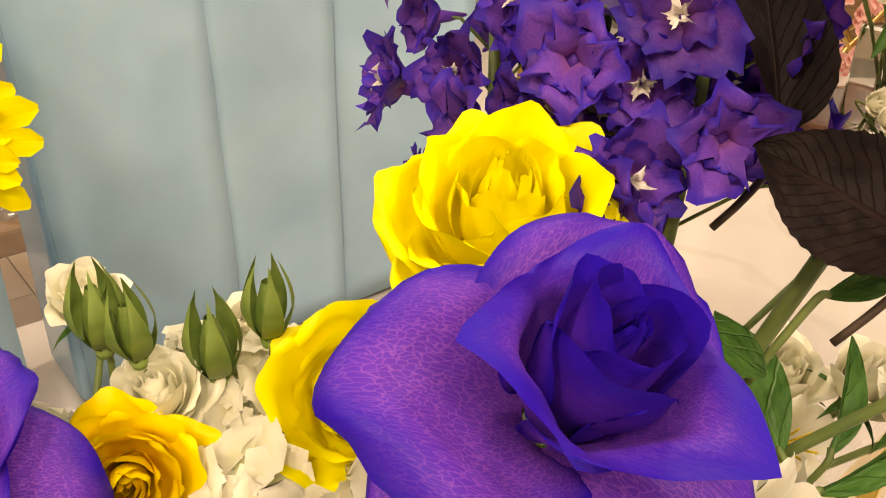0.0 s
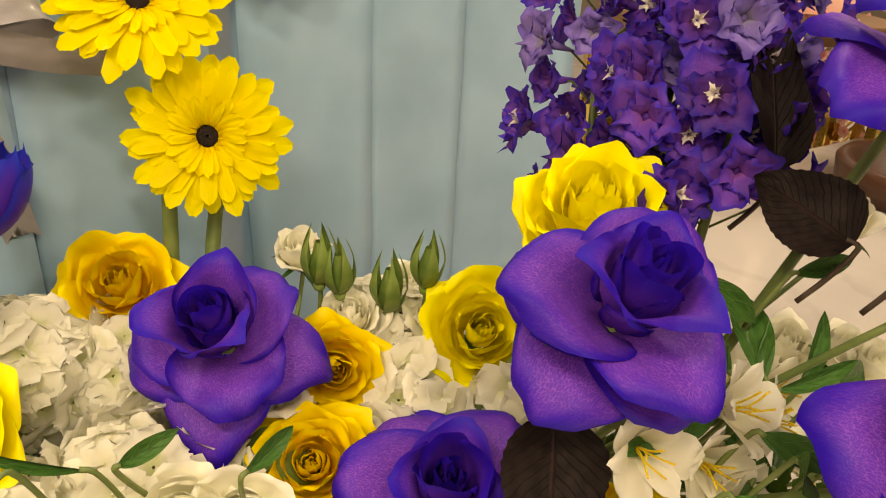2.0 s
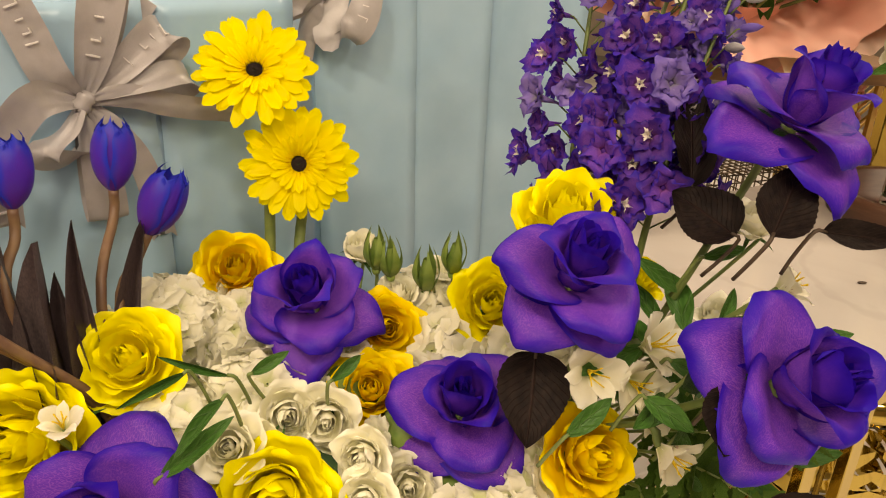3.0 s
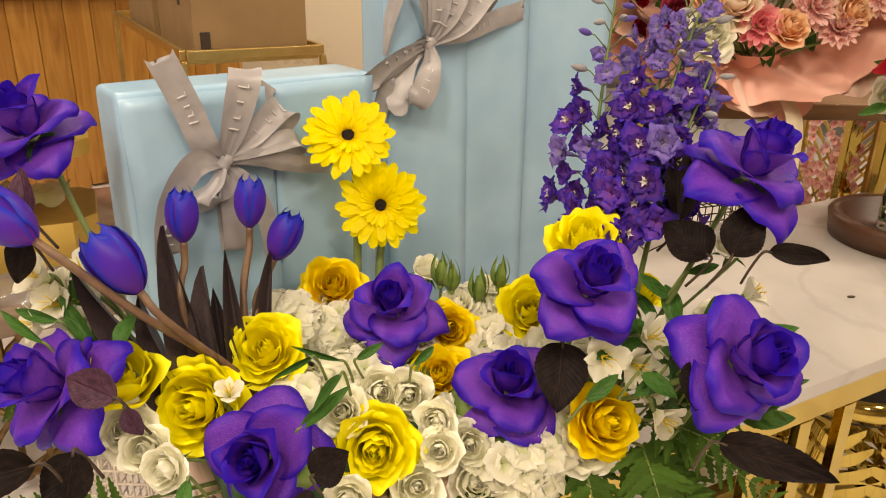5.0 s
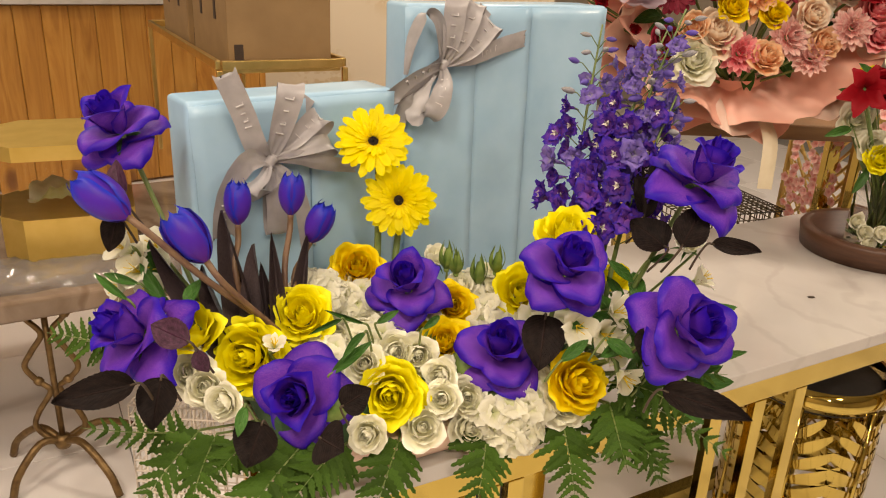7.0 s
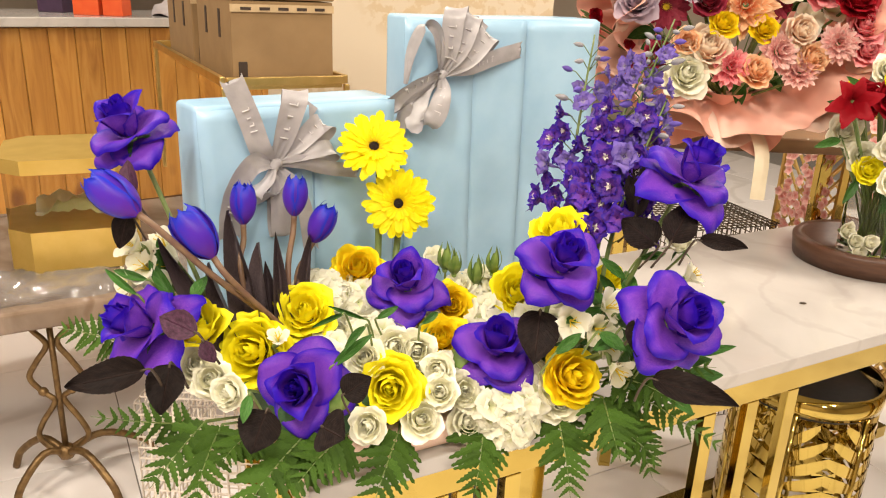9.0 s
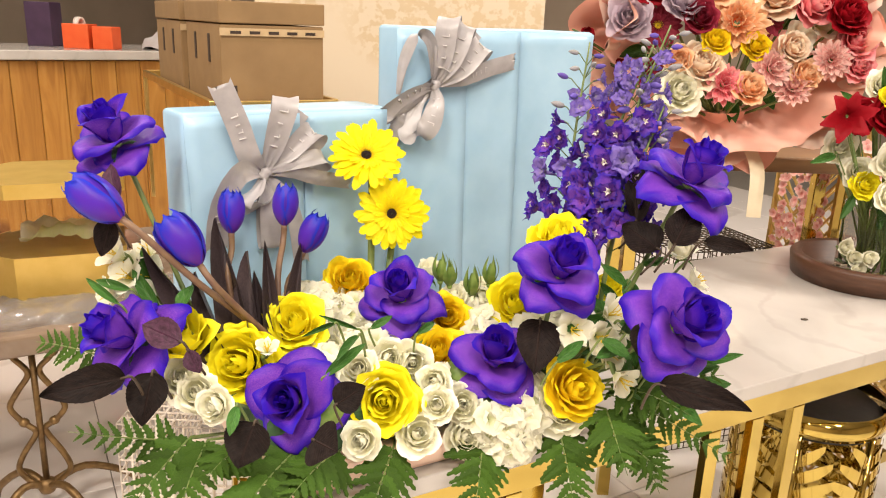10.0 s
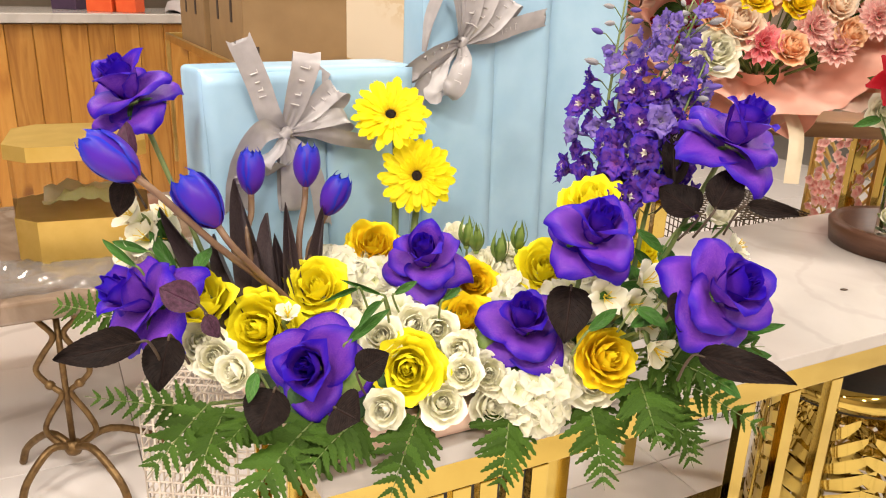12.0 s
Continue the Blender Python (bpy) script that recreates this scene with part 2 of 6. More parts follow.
M["bee"] = noise_mat("white_floret_eye", (0.62, 0.55, 0.50), (0.80, 0.76, 0.70), 300, 0.6)
M["paper"] = noise_mat("blue_paper", (0.34, 0.55, 0.73), (0.41, 0.62, 0.79), 14, 0.24, bump=0.6, fine=16, spec=0.4)
M["ribbon"] = noise_mat("taupe_satin", (0.36, 0.345, 0.355), (0.44, 0.42, 0.43), 60, 0.32, bump=0.15, fine=700, spec=0.6)
M["print"] = noise_mat("silver_print", (0.62, 0.60, 0.60), (0.72, 0.70, 0.70), 200, 0.4)
M["gold"] = noise_mat("polished_gold", (0.50, 0.36, 0.085), (0.60, 0.45, 0.12), 8, 0.08, 1.0, bump=0.04, fine=40)
M["gold_dull"] = noise_mat("dull_gold", (0.60, 0.42, 0.14), (0.72, 0.52, 0.20), 20, 0.35, 1.0, bump=0.1)
M["iron"] = noise_mat("bronze_iron", (0.13, 0.075, 0.03), (0.24, 0.15, 0.06), 60, 0.45, 0.7, bump=0.5, fine=250)
M["wire_white"] = noise_mat("white_wire", (0.62, 0.54, 0.46), (0.76, 0.69, 0.60), 90, 0.5, bump=0.2)
M["wire_gold"] = noise_mat("dark_wire", (0.05, 0.035, 0.02), (0.10, 0.07, 0.04), 90, 0.4, 0.6)
M["black"] = noise_mat("black_cushion", (0.012, 0.011, 0.012), (0.022, 0.02, 0.02), 60, 0.5, bump=0.3)
M["tray"] = noise_mat("dark_brown_tray", (0.075, 0.032, 0.018), (0.11, 0.05, 0.028), 30, 0.4, bump=0.2, stretch=(1, 1, 6))
M["carton"] = noise_mat("kraft_board", (0.25, 0.155, 0.068), (0.30, 0.19, 0.085), 12, 0.75, bump=0.2, fine=300)
# Dark colour for the shade inside the carton's cut-outs.
M["carton_hole_shade"] = noise_mat("carton_dark", (0.035, 0.022, 0.015), (0.05, 0.03, 0.02), 60, 0.7)
M["carton_edge"] = noise_mat("carton_pale", (0.52, 0.38, 0.21), (0.58, 0.43, 0.25), 60, 0.7)
M["goldcard"] = noise_mat("gold_card", (0.60, 0.40, 0.09), (0.68, 0.47, 0.13), 18, 0.32, 0.55, bump=0.05)
M["orange"] = noise_mat("orange_card", (0.78, 0.10, 0.02), (0.82, 0.13, 0.03), 20, 0.5)
M["peach_paper"] = noise_mat("peach_paper", (0.90, 0.45, 0.34), (0.92, 0.54, 0.43), 9, 0.55, bump=0.25, fine=30)
M["peach_pale"] = noise_mat("pale_peach_paper", (0.90, 0.62, 0.50), (0.92, 0.70, 0.58), 9, 0.55, bump=0.25, fine=30)
M["cream_ribbon"] = noise_mat("cream_ribbon", (0.70, 0.60, 0.42), (0.76, 0.66, 0.48), 40, 0.4, bump=0.1)
M["wood_dark"] = noise_mat("dark_wood", (0.16, 0.08, 0.035), (0.27, 0.15, 0.065), 6, 0.4, bump=0.2, stretch=(1, 1, 8))
M["foam"] = noise_mat("floral_foam", (0.03, 0.08, 0.03), (0.05, 0.11, 0.04), 80, 0.9, bump=0.8)
# Ceiling colour kept well below white to cut bounce light.
M["ceiling"] = noise_mat("dimmed_ceiling", (0.34, 0.31, 0.27), (0.38, 0.35, 0.31), 4, 0.8)
M["purple_card"] = noise_mat("dark_plum_card", (0.05, 0.025, 0.06), (0.07, 0.035, 0.08), 20, 0.5)
M["grey_thing"] = noise_mat("grey_plastic", (0.45, 0.42, 0.42), (0.55, 0.52, 0.52), 15, 0.4)
M["grout"] = noise_mat("grey_grout", (0.22, 0.20, 0.18), (0.28, 0.26, 0.23), 60, 0.8)


def glass_mat(name, tint, rough):
    m, n, l, b = mat(name, rough)
    b.inputs["Base Color"].default_value = (*tint, 1)
    b.inputs["Transmission Weight"].default_value, b.inputs["IOR"].default_value = 1.0, 1.45
    return m


M["glass"] = glass_mat("clear_glass", (0.97, 0.98, 0.97), 0.02)
M["film"] = glass_mat("clear_film", (0.96, 0.95, 0.93), 0.05)
M["film"].node_tree.nodes["Principled BSDF"].inputs["IOR"].default_value = 1.06


def marble_mat(name, c1, c2, vein, rough, scale, amount=0.5):
    m, n, l, b = mat(name, rough)
    tc = n.new("ShaderNodeTexCoord")
    t1 = n.new("ShaderNodeTexNoise")
    t1.inputs["Scale"].default_value, t1.inputs["Detail"].default_value, t1.inputs["Distortion"].default_value = scale, 8, 1.4
    wv = n.new("ShaderNodeTexWave")
    wv.inputs["Scale"].default_value, wv.inputs["Distortion"].default_value = scale * 0.35, 14
    wv.inputs["Detail"].default_value, wv.inputs["Detail Scale"].default_value = 5, 1.3
    l.new(tc.outputs["Object"], t1.inputs["Vector"]); l.new(tc.outputs["Object"], wv.inputs["Vector"])
    r1 = ramp(n, [(0.3, c1), (0.7, c2)])
    r2 = ramp(n, [(0.0, (amount,) * 3), (0.07, (0, 0, 0))])
    l.new(t1.outputs[0], r1.inputs[0]); l.new(wv.outputs[1], r2.inputs[0])
    q = n.new("ShaderNodeMix"); q.data_type = "RGBA"
    q.inputs[7].default_value = (*vein, 1)
    l.new(r2.outputs[0], q.inputs[0]); l.new(r1.outputs[0], q.inputs[6]); l.new(q.outputs[2], b.inputs["Base Color"])
    return m


M["marble"] = marble_mat("white_marble", (0.47, 0.44, 0.41), (0.53, 0.50, 0.47), (0.39, 0.36, 0.33), 0.14, 5, 0.35)
M["slab"] = marble_mat("wrapped_marble", (0.13, 0.085, 0.05), (0.32, 0.24, 0.18), (0.16, 0.10, 0.06), 0.10, 4, 0.6)
M["tile"] = marble_mat("floor_tile", (0.80, 0.76, 0.74), (0.86, 0.83, 0.81), (0.52, 0.48, 0.45), 0.09, 1.3, 0.4)


def pine_mat():
    m, n, l, b = mat("knotty_pine", 0.42)
    tc, mp = n.new("ShaderNodeTexCoord"), n.new("ShaderNodeMapping")
    mp.inputs["Scale"].default_value = (9, 9, 0.9)
    oi = n.new("ShaderNodeObjectInfo")
    off = n.new("ShaderNodeVectorMath"); off.operation = "SCALE"; off.inputs["Scale"].default_value = 37
    one = n.new("ShaderNodeCombineXYZ")
    for k in range(3):
        l.new(oi.outputs["Random"], one.inputs[k])
    l.new(one.outputs[0], off.inputs[0])
    add = n.new("ShaderNodeVectorMath")
    l.new(tc.outputs["Object"], add.inputs[0]); l.new(off.outputs[0], add.inputs[1]); l.new(add.outputs[0], mp.inputs[0])
    nz = n.new("ShaderNodeTexNoise")
    nz.inputs["Scale"].default_value, nz.inputs["Detail"].default_value, nz.inputs["Distortion"].default_value = 1.6, 6, 2.2
    l.new(mp.outputs[0], nz.inputs["Vector"])
    r = ramp(n, [(0.25, (0.34, 0.135, 0.020)), (0.5, (0.50, 0.23, 0.040)), (0.75, (0.60, 0.31, 0.070))])
    l.new(nz.outputs[0], r.inputs[0])
    kn = n.new("ShaderNodeTexVoronoi"); kn.inputs["Scale"].default_value = 0.9
    km = n.new("ShaderNodeMapping"); km.inputs["Scale"].default_value = (4.0, 4.0, 2.4)
    l.new(add.outputs[0], km.inputs[0]); l.new(km.outputs[0], kn.inputs["Vector"])
    kr = ramp(n, [(0.0, (1, 1, 1)), (0.10, (0.7, 0.7, 0.7)), (0.17, (0, 0, 0))])
    l.new(kn.outputs[0], kr.inputs[0])
    q = n.new("ShaderNodeMix"); q.data_type = "RGBA"; q.inputs[7].default_value = (0.16, 0.055, 0.015, 1)
    l.new(kr.outputs[0], q.inputs[0]); l.new(r.outputs[0], q.inputs[6])
    hs, mr = n.new("ShaderNodeHueSaturation"), n.new("ShaderNodeMapRange")
    mr.inputs[3].default_value, mr.inputs[4].default_value = 0.82, 1.15
    l.new(oi.outputs["Random"], mr.inputs[0]); l.new(mr.outputs[0], hs.inputs["Value"]); l.new(q.outputs[2], hs.inputs["Color"])
    l.new(hs.outputs[0], b.inputs["Base Color"])
    return m


M["pine"] = pine_mat()


def wallpaper_mat():
    m, n, l, b = mat("damask_wallpaper", 0.6)
    tc = n.new("ShaderNodeTexCoord")
    v1, nz = n.new("ShaderNodeTexVoronoi"), n.new("ShaderNodeTexNoise")
    v1.feature = "SMOOTH_F1"
    v1.inputs["Scale"].default_value = 3.2
    nz.inputs["Scale"].default_value, nz.inputs["Detail"].default_value = 34, 5
    l.new(tc.outputs["Object"], v1.inputs["Vector"]); l.new(tc.outputs["Object"], nz.inputs["Vector"])
    mu = n.new("ShaderNodeMath"); mu.operation = "MULTIPLY"
    r1, r2 = ramp(n, [(0.28, (1, 1, 1)), (0.45, (0, 0, 0))]), ramp(n, [(0.48, (0, 0, 0)), (0.55, (1, 1, 1))])
    l.new(v1.outputs[0], r1.inputs[0]); l.new(nz.outputs[0], r2.inputs[0])
    l.new(r1.outputs[0], mu.inputs[0]); l.new(r2.outputs[0], mu.inputs[1])
    q = n.new("ShaderNodeMix"); q.data_type = "RGBA"
    q.inputs[6].default_value, q.inputs[7].default_value = (0.70, 0.60, 0.45, 1), (0.63, 0.50, 0.32, 1)
    l.new(mu.outputs[0], q.inputs[0]); l.new(q.outputs[2], b.inputs["Base Color"])
    return m


M["wallpaper"] = wallpaper_mat()
M["wall"] = noise_mat("cream_wall", (0.40, 0.33, 0.25), (0.45, 0.37, 0.29), 3, 0.7, bump=0.1)

# ---- helpers for building ----


def mesh_of(name, verts, faces, uvs=None, smooth=True):
    me = bpy.data.meshes.new(name)
    me.from_pydata([tuple(v) for v in verts], [], faces)
    if uvs is not None:
        layer = me.uv_layers.new(name="UVMap")
        for lp in me.loops:
            layer.data[lp.index].uv = uvs[lp.vertex_index]
    if smooth:
        me.polygons.foreach_set("use_smooth", [True] * len(me.polygons))
    me.update()
    return me


def grid(name, nu, nv, f, smooth=True):
    """A sheet from f(u, v), u and v from 0 to 1."""
    verts, uvs, faces = [], [], []
    for j in range(nv + 1):
        for i in range(nu + 1):
            u, v = i / nu, j / nv
            verts.append(f(u, v))
            uvs.append((u, v))
    for j in range(nv):
        for i in range(nu):
            a = j * (nu + 1) + i
            faces.append((a, a + 1, a + nu + 2, a + nu + 1))
    return mesh_of(name, verts, faces, uvs, smooth)


def joined(name, pieces, smooth=True):
    """One mesh out of several (mesh, matrix); the source meshes go."""
    verts, faces, uvs = [], [], []
    for me, m in pieces:
        k = len(verts)
        verts += [m @ v.co for v in me.vertices]
        faces += [tuple(k + i for i in p.vertices) for p in me.polygons]
        if me.uv_layers:
            uvv = [(0, 0)] * len(me.vertices)
            for lp in me.loops:
                uvv[lp.vertex_index] = tuple(me.uv_layers[0].data[lp.index].uv)
            uvs += uvv
        else:
            uvs += [(0.5, 0.5)] * len(me.vertices)
    return mesh_of(name, verts, faces, uvs, smooth)


def tube(name, pts, radii, seg=8, closed=False):
    """A round tube along points, with end caps."""
    pts = [Vector(p) for p in pts]
    if not hasattr(radii, "__len__"):
        radii = [radii] * len(pts)
    verts, faces, ref = [], [], None
    n = len(pts)
    for k, p in enumerate(pts):
        a = pts[(k - 1) % n] if closed else pts[max(k - 1, 0)]
        b = pts[(k + 1) % n] if closed else pts[min(k + 1, n - 1)]
        d = (b - a).normalized()
        if ref is None:
            ref = d.orthogonal().normalized()
        ref = (ref - d * ref.dot(d)).normalized()
        w = d.cross(ref)
        for i in range(seg):
            an = 2 * math.pi * i / seg
            verts.append(p + (ref * math.cos(an) + w * math.sin(an)) * radii[k])
    for k in range(n if closed else n - 1):
        for i in range(seg):
            a, b = k * seg + i, k * seg + (i + 1) % seg
            c, d2 = ((k + 1) % n) * seg + (i + 1) % seg, ((k + 1) % n) * seg + i
            faces.append((a, b, c, d2))
    if not closed:
        faces += [tuple(range(seg))[::-1], tuple((n - 1) * seg + i for i in range(seg))]
    return mesh_of(name, verts, faces)


def curve_pts(pts, n=14):
    """Points of a smooth curve through the given ones."""
    pts = [Vector(p) for p in pts]
    if len(pts) == 2:
        return [pts[0].lerp(pts[1], k / n) for k in range(n + 1)]
    out = []
    ext = [pts[0] * 2 - pts[1], *pts, pts[-1] * 2 - pts[-2]]
    per = max(2, n // (len(pts) - 1))
    for k in range(1, len(ext) - 2):
        p0, p1, p2, p3 = ext[k - 1:k + 3]
        for i in range(per):
            t = i / per
            out.append(0.5 * (2 * p1 + (p2 - p0) * t + (2 * p0 - 5 * p1 + 4 * p2 - p3) * t * t + (3 * p1 - p0 - 3 * p2 + p3) * t ** 3))
    return out + [pts[-1]]


def lathe(name, profile, seg=32):
    verts, faces = [], []
    for r, z in profile:
        verts += [(r * math.cos(2 * math.pi * i / seg), r * math.sin(2 * math.pi * i / seg), z) for i in range(seg)]
    for k in range(len(profile) - 1):
        for i in range(seg):
            j = (i + 1) % seg
            faces.append((k * seg + i, k * seg + j, (k + 1) * seg + j, (k + 1) * seg + i))
    return mesh_of(name, verts, faces)


def box_bm(size, bevel=0.0, seg=2):
    bm = bmesh.new()
    bmesh.ops.create_cube(bm, size=1)
    for v in bm.verts:
        v.co = Vector(v.co[i] * size[i] for i in range(3))
    if bevel:
        bmesh.ops.bevel(bm, geom=bm.edges[:], offset=bevel, segments=seg, profile=0.5, affect="EDGES")
    return bm


def box_mesh(name, size, bevel=0.0, seg=2):
    bm = box_bm(size, bevel, seg)
    me = bpy.data.meshes.new(name)
    bm.to_mesh(me)
    bm.free()
    return me


def put(name, me, material, parent=None, m=None, label=""):
    """Links a mesh as one object, as a part of parent where there is one."""
    if not me.materials:
        me.materials.append(material)
    ob = new(name, me)
    if parent is not None:
        ob.parent = parent
    if m is not None:
        ob.matrix_basis = m
    if label:
        tagged(ob, label)
    return ob


def thing(name, m, label, category, group="", kind=""):
    ob = new(name)
    ob.empty_display_size = 0.02
    ob.matrix_basis = m
    return tagged(ob, label, category, group, kind)


SIDE, TOWARD, UP = Vector((0.933, 0.36, 0)), Vector((0.36, -0.933, 0)), Vector((0, 0, 1))


def facing(a, b, c):
    """A direction: a to the right, b up, c towards where the viewer stands."""
    return (SIDE * a + UP * b + TOWARD * c).normalized()


def standing(place, axis, spin=0.0):
    """The pose whose z points along axis."""
    q = Vector(axis).to_track_quat("Z", "Y").to_matrix().to_4x4()
    return Matrix.Translation(place) @ q @ pose(0, 0, 0, 0, 0, spin)


# the table's own axes: along its front edge, into its depth, up from its top
CORNER, ALONG, INTO = Vector((-0.148, -0.074, 0.70)), Vector((0.640, 0.768, 0)), Vector((-0.768, 0.640, 0))
TABLE_TURN = math.degrees(math.atan2(0.768, 0.640))


def on_table(u, v, h=0.0):
    return CORNER + ALONG * u + INTO * v + UP * h


def table_pose(u, v, h=0.0, turn=0.0):
    return Matrix.Translation(on_table(u, v, h)) @ pose(0, 0, 0, 0, 0, TABLE_TURN + turn)


# ---- the room ----
W_ = lambda x, y, z, rz=0: pose(x, y, z, 0, 0, rz)


def structure(name, size, m, material, label, bevel=0.0):
    return tagged(put(name, box_mesh(name, size, bevel), material, None, m), label, name.split("_")[0], kind="structure")


structure("floor", (11, 11, 0.1), W_(-0.6, 1.6, -0.056), M["grout"], "grey grout bed under glossy pale floor tiles")
# Unseen ceiling, south and east walls, added to shape the bounce light.
structure("ceiling", (11, 11, 0.1), W_(-0.6, 1.6, 2.95), M["ceiling"], "plain unseen ceiling added over the display, greyed to cut bounce light")
structure("wall_north", (11, 0.15, 3), W_(-0.6, 7.0, 1.45), M["wall"], "cream painted shop wall far behind the display")
structure("wall_south", (11, 0.15, 3), W_(-0.6, -3.8, 1.45), M["wall"], "unseen cream wall added behind the viewer to close the room")
structure("wall_west", (0.15, 10.6, 3), W_(-6.0, 1.6, 1.45), M["wall"], "cream painted shop wall beyond the counter")
structure("wall_east", (0.15, 10.6, 3), W_(4.8, 1.6, 1.45), M["wall"], "unseen cream wall added on the right to close the room")
structure("wall_pier", (1.12, 0.2, 3), W_(-1.12, 2.296, 1.45, 22), M["wallpaper"], "beige pier papered with faded gold damask")

# Trims for the assumed lamps, out of view.
for lx, ly in LAMPS:
    dl = thing("downlight", W_(lx, ly, 2.88), "round ceiling downlight, unseen, at an assumed place", "light", "ceiling downlights")
    put("trim", lathe("downlight_trim", [(0.20, 0.02), (0.235, 0.015), (0.235, 0.0), (0.215, -0.004), (0.20, 0.0)]), M["ceiling"], dl)

# ---- console table ----
TABLE_LONG, TABLE_DEEP = 1.9, 0.474
table = thing("console_table", table_pose(0, 0), "long console table with white marble top and polished gold slatted base", "table")
put("marble_top", box_mesh("marble_top", (TABLE_LONG, TABLE_DEEP, 0.022), 0.002), M["marble"], table, W_(TABLE_LONG / 2, TABLE_DEEP / 2, -0.011), "white marble top with faint grey veins")
for nm, sx, sy, cx, cy in (("front_band", TABLE_LONG - 0.008, 0.012, TABLE_LONG / 2, 0.010), ("back_band", TABLE_LONG - 0.008, 0.012, TABLE_LONG / 2, TABLE_DEEP - 0.010),
                           ("end_band", 0.012, TABLE_DEEP - 0.034, 0.010, TABLE_DEEP / 2), ("end_band", 0.012, TABLE_DEEP - 0.034, TABLE_LONG - 0.010, TABLE_DEEP / 2)):
    put(nm, box_mesh(nm, (sx, sy, 0.036), 0.001), M["gold"], table, W_(cx, cy, -0.041))
slat_me = box_mesh("table_slat", (0.023, 0.014, 0.60), 0.001)
SLATS = [0.024 + 0.034 * k for k in range(8)] + [0.598 + 0.0885 * k for k in (0, 1, 2, 7, 8, 9, 13, 14)]
for u in SLATS:
    put("slat", slat_me, M["gold"], table, W_(u, 0.011, -0.36))
for k in range(4):
    put("back_slat", slat_me, M["gold"], table, W_(0.05 + k * 0.6, TABLE_DEEP - 0.021, -0.36))
# Panel, black inset and rails added to darken the table's open interior.
put("inner_panel", box_mesh("inner_panel", (0.44, 0.010, 0.60), 0.001), M["gold"], table, W_(0.24, 0.20, -0.36))
put("black_inset", box_mesh("black_inset", (0.30, 0.006, 0.30), 0.001), M["black"], table, W_(0.24, 0.19, -0.22), "black panel added to darken the gap between the slats")
for h in (-0.40, -0.10):
    put("inner_rail", box_mesh("inner_rail", (0.60, 0.020, 0.024), 0.001), M["gold"], table, W_(0.32, 0.175, h))
for nm, cy in (("foot_rail", 0.021), ("foot_rail", TABLE_DEEP - 0.021)):
    put(nm, box_mesh(nm, (TABLE_LONG - 0.02, 0.034, 0.036), 0.001), M["gold"], table, W_(TABLE_LONG / 2, cy, -0.681))

# ---- gift boxes ----


def strip(name, pts, width, across, nseg=18, notch=0.0, gather=(0.0, 0.0)):
    """A ribbon along a smooth path; across: the direction of its width; notch: a swallow-tail cut at its end."""
    path = curve_pts(pts, nseg)
    across = Vector(across).normalized()
    n = len(path) - 1
    verts, faces, uvs = [], [], []
    for k, p in enumerate(path):
        d = (path[min(k + 1, n)] - path[max(k - 1, 0)]).normalized()
        a = (across - d * across.dot(d)).normalized()
        nor = d.cross(a)
        ends = [g * max(0.0, 1 - e / 0.34) ** 1.5 for g, e in zip(gather, (k / n, 1 - k / n))]
        near = 1 - max(ends)
        for i in range(9):
            s = i / 4 - 1
            crimp = (1 - near) * 0.0035 * math.cos(s * 9.0) + 0.0010 * noise.noise(Vector((s * 1.5, k * 0.35, width * 900)))
            q = p + a * (s * width / 2 * near) + nor * (0.0012 * math.cos(s * 2.2) + crimp)
            if k == n and notch:
                q -= d * notch * (1 - abs(s))
            verts.append(q)
            uvs.append((i / 8, k / n))
    for k in range(n):
        for i in range(8):
            a0 = k * 9 + i
            faces.append((a0, a0 + 1, a0 + 10, a0 + 9))
    me = mesh_of(name, verts, faces, uvs)
    return me


def gift_box(name, m, size, pleats, label):
    """A wrapped box; its origin is the middle of the front face's foot. x right, y into it, z up."""
    w, d, h = size
    g = thing(name, m, label, "gift box", "wrapped gift boxes")
    bm = box_bm((w, d, h), 0.006, 3)
    bmesh.ops.subdivide_edges(bm, edges=[e for e in bm.edges if e.calc_length() > 0.05], cuts=9, use_grid_fill=True)
    for v in bm.verts:
        p = v.co.copy()
        v.co += Vector((0, noise.noise(p * 9) * 0.0016 + noise.noise(p * 24) * 0.0006, noise.noise(p * 8 + Vector((3, 1, 7))) * 0.0012))
        v.co += Vector((0, d / 2, h / 2))
    me = bpy.data.meshes.new("wrapped_body")
    bm.to_mesh(me)
    bm.free()
    me.polygons.foreach_set("use_smooth", [True] * len(me.polygons))
    put("wrapped_body", me, M["paper"], g)
    for k, (x0, x1, lift, sh) in enumerate(pleats):
        def f(u, v, x0=x0, x1=x1, lift=lift, sh=sh, k=k):
            x = x0 + (x1 - x0) * u + sh * (0.5 - v) + noise.noise(Vector((v * 5, k * 3.1, u))) * 0.0016
            out = lift * (0.25 + 0.75 * u ** 3) + 0.0016 + noise.noise(Vector((u * 4, v * 7, k))) * 0.0011
            return (x, -out, 0.004 + (h - 0.008) * v)
        sheet = grid("paper_pleat", 8, 24, f)
        bm = bmesh.new()
        bm.from_mesh(sheet)
        bmesh.ops.solidify(bm, geom=bm.faces[:], thickness=-0.0012)
        bm.to_mesh(sheet)
        bm.free()
        put("paper_pleat", sheet, M["paper"], g)
    return g


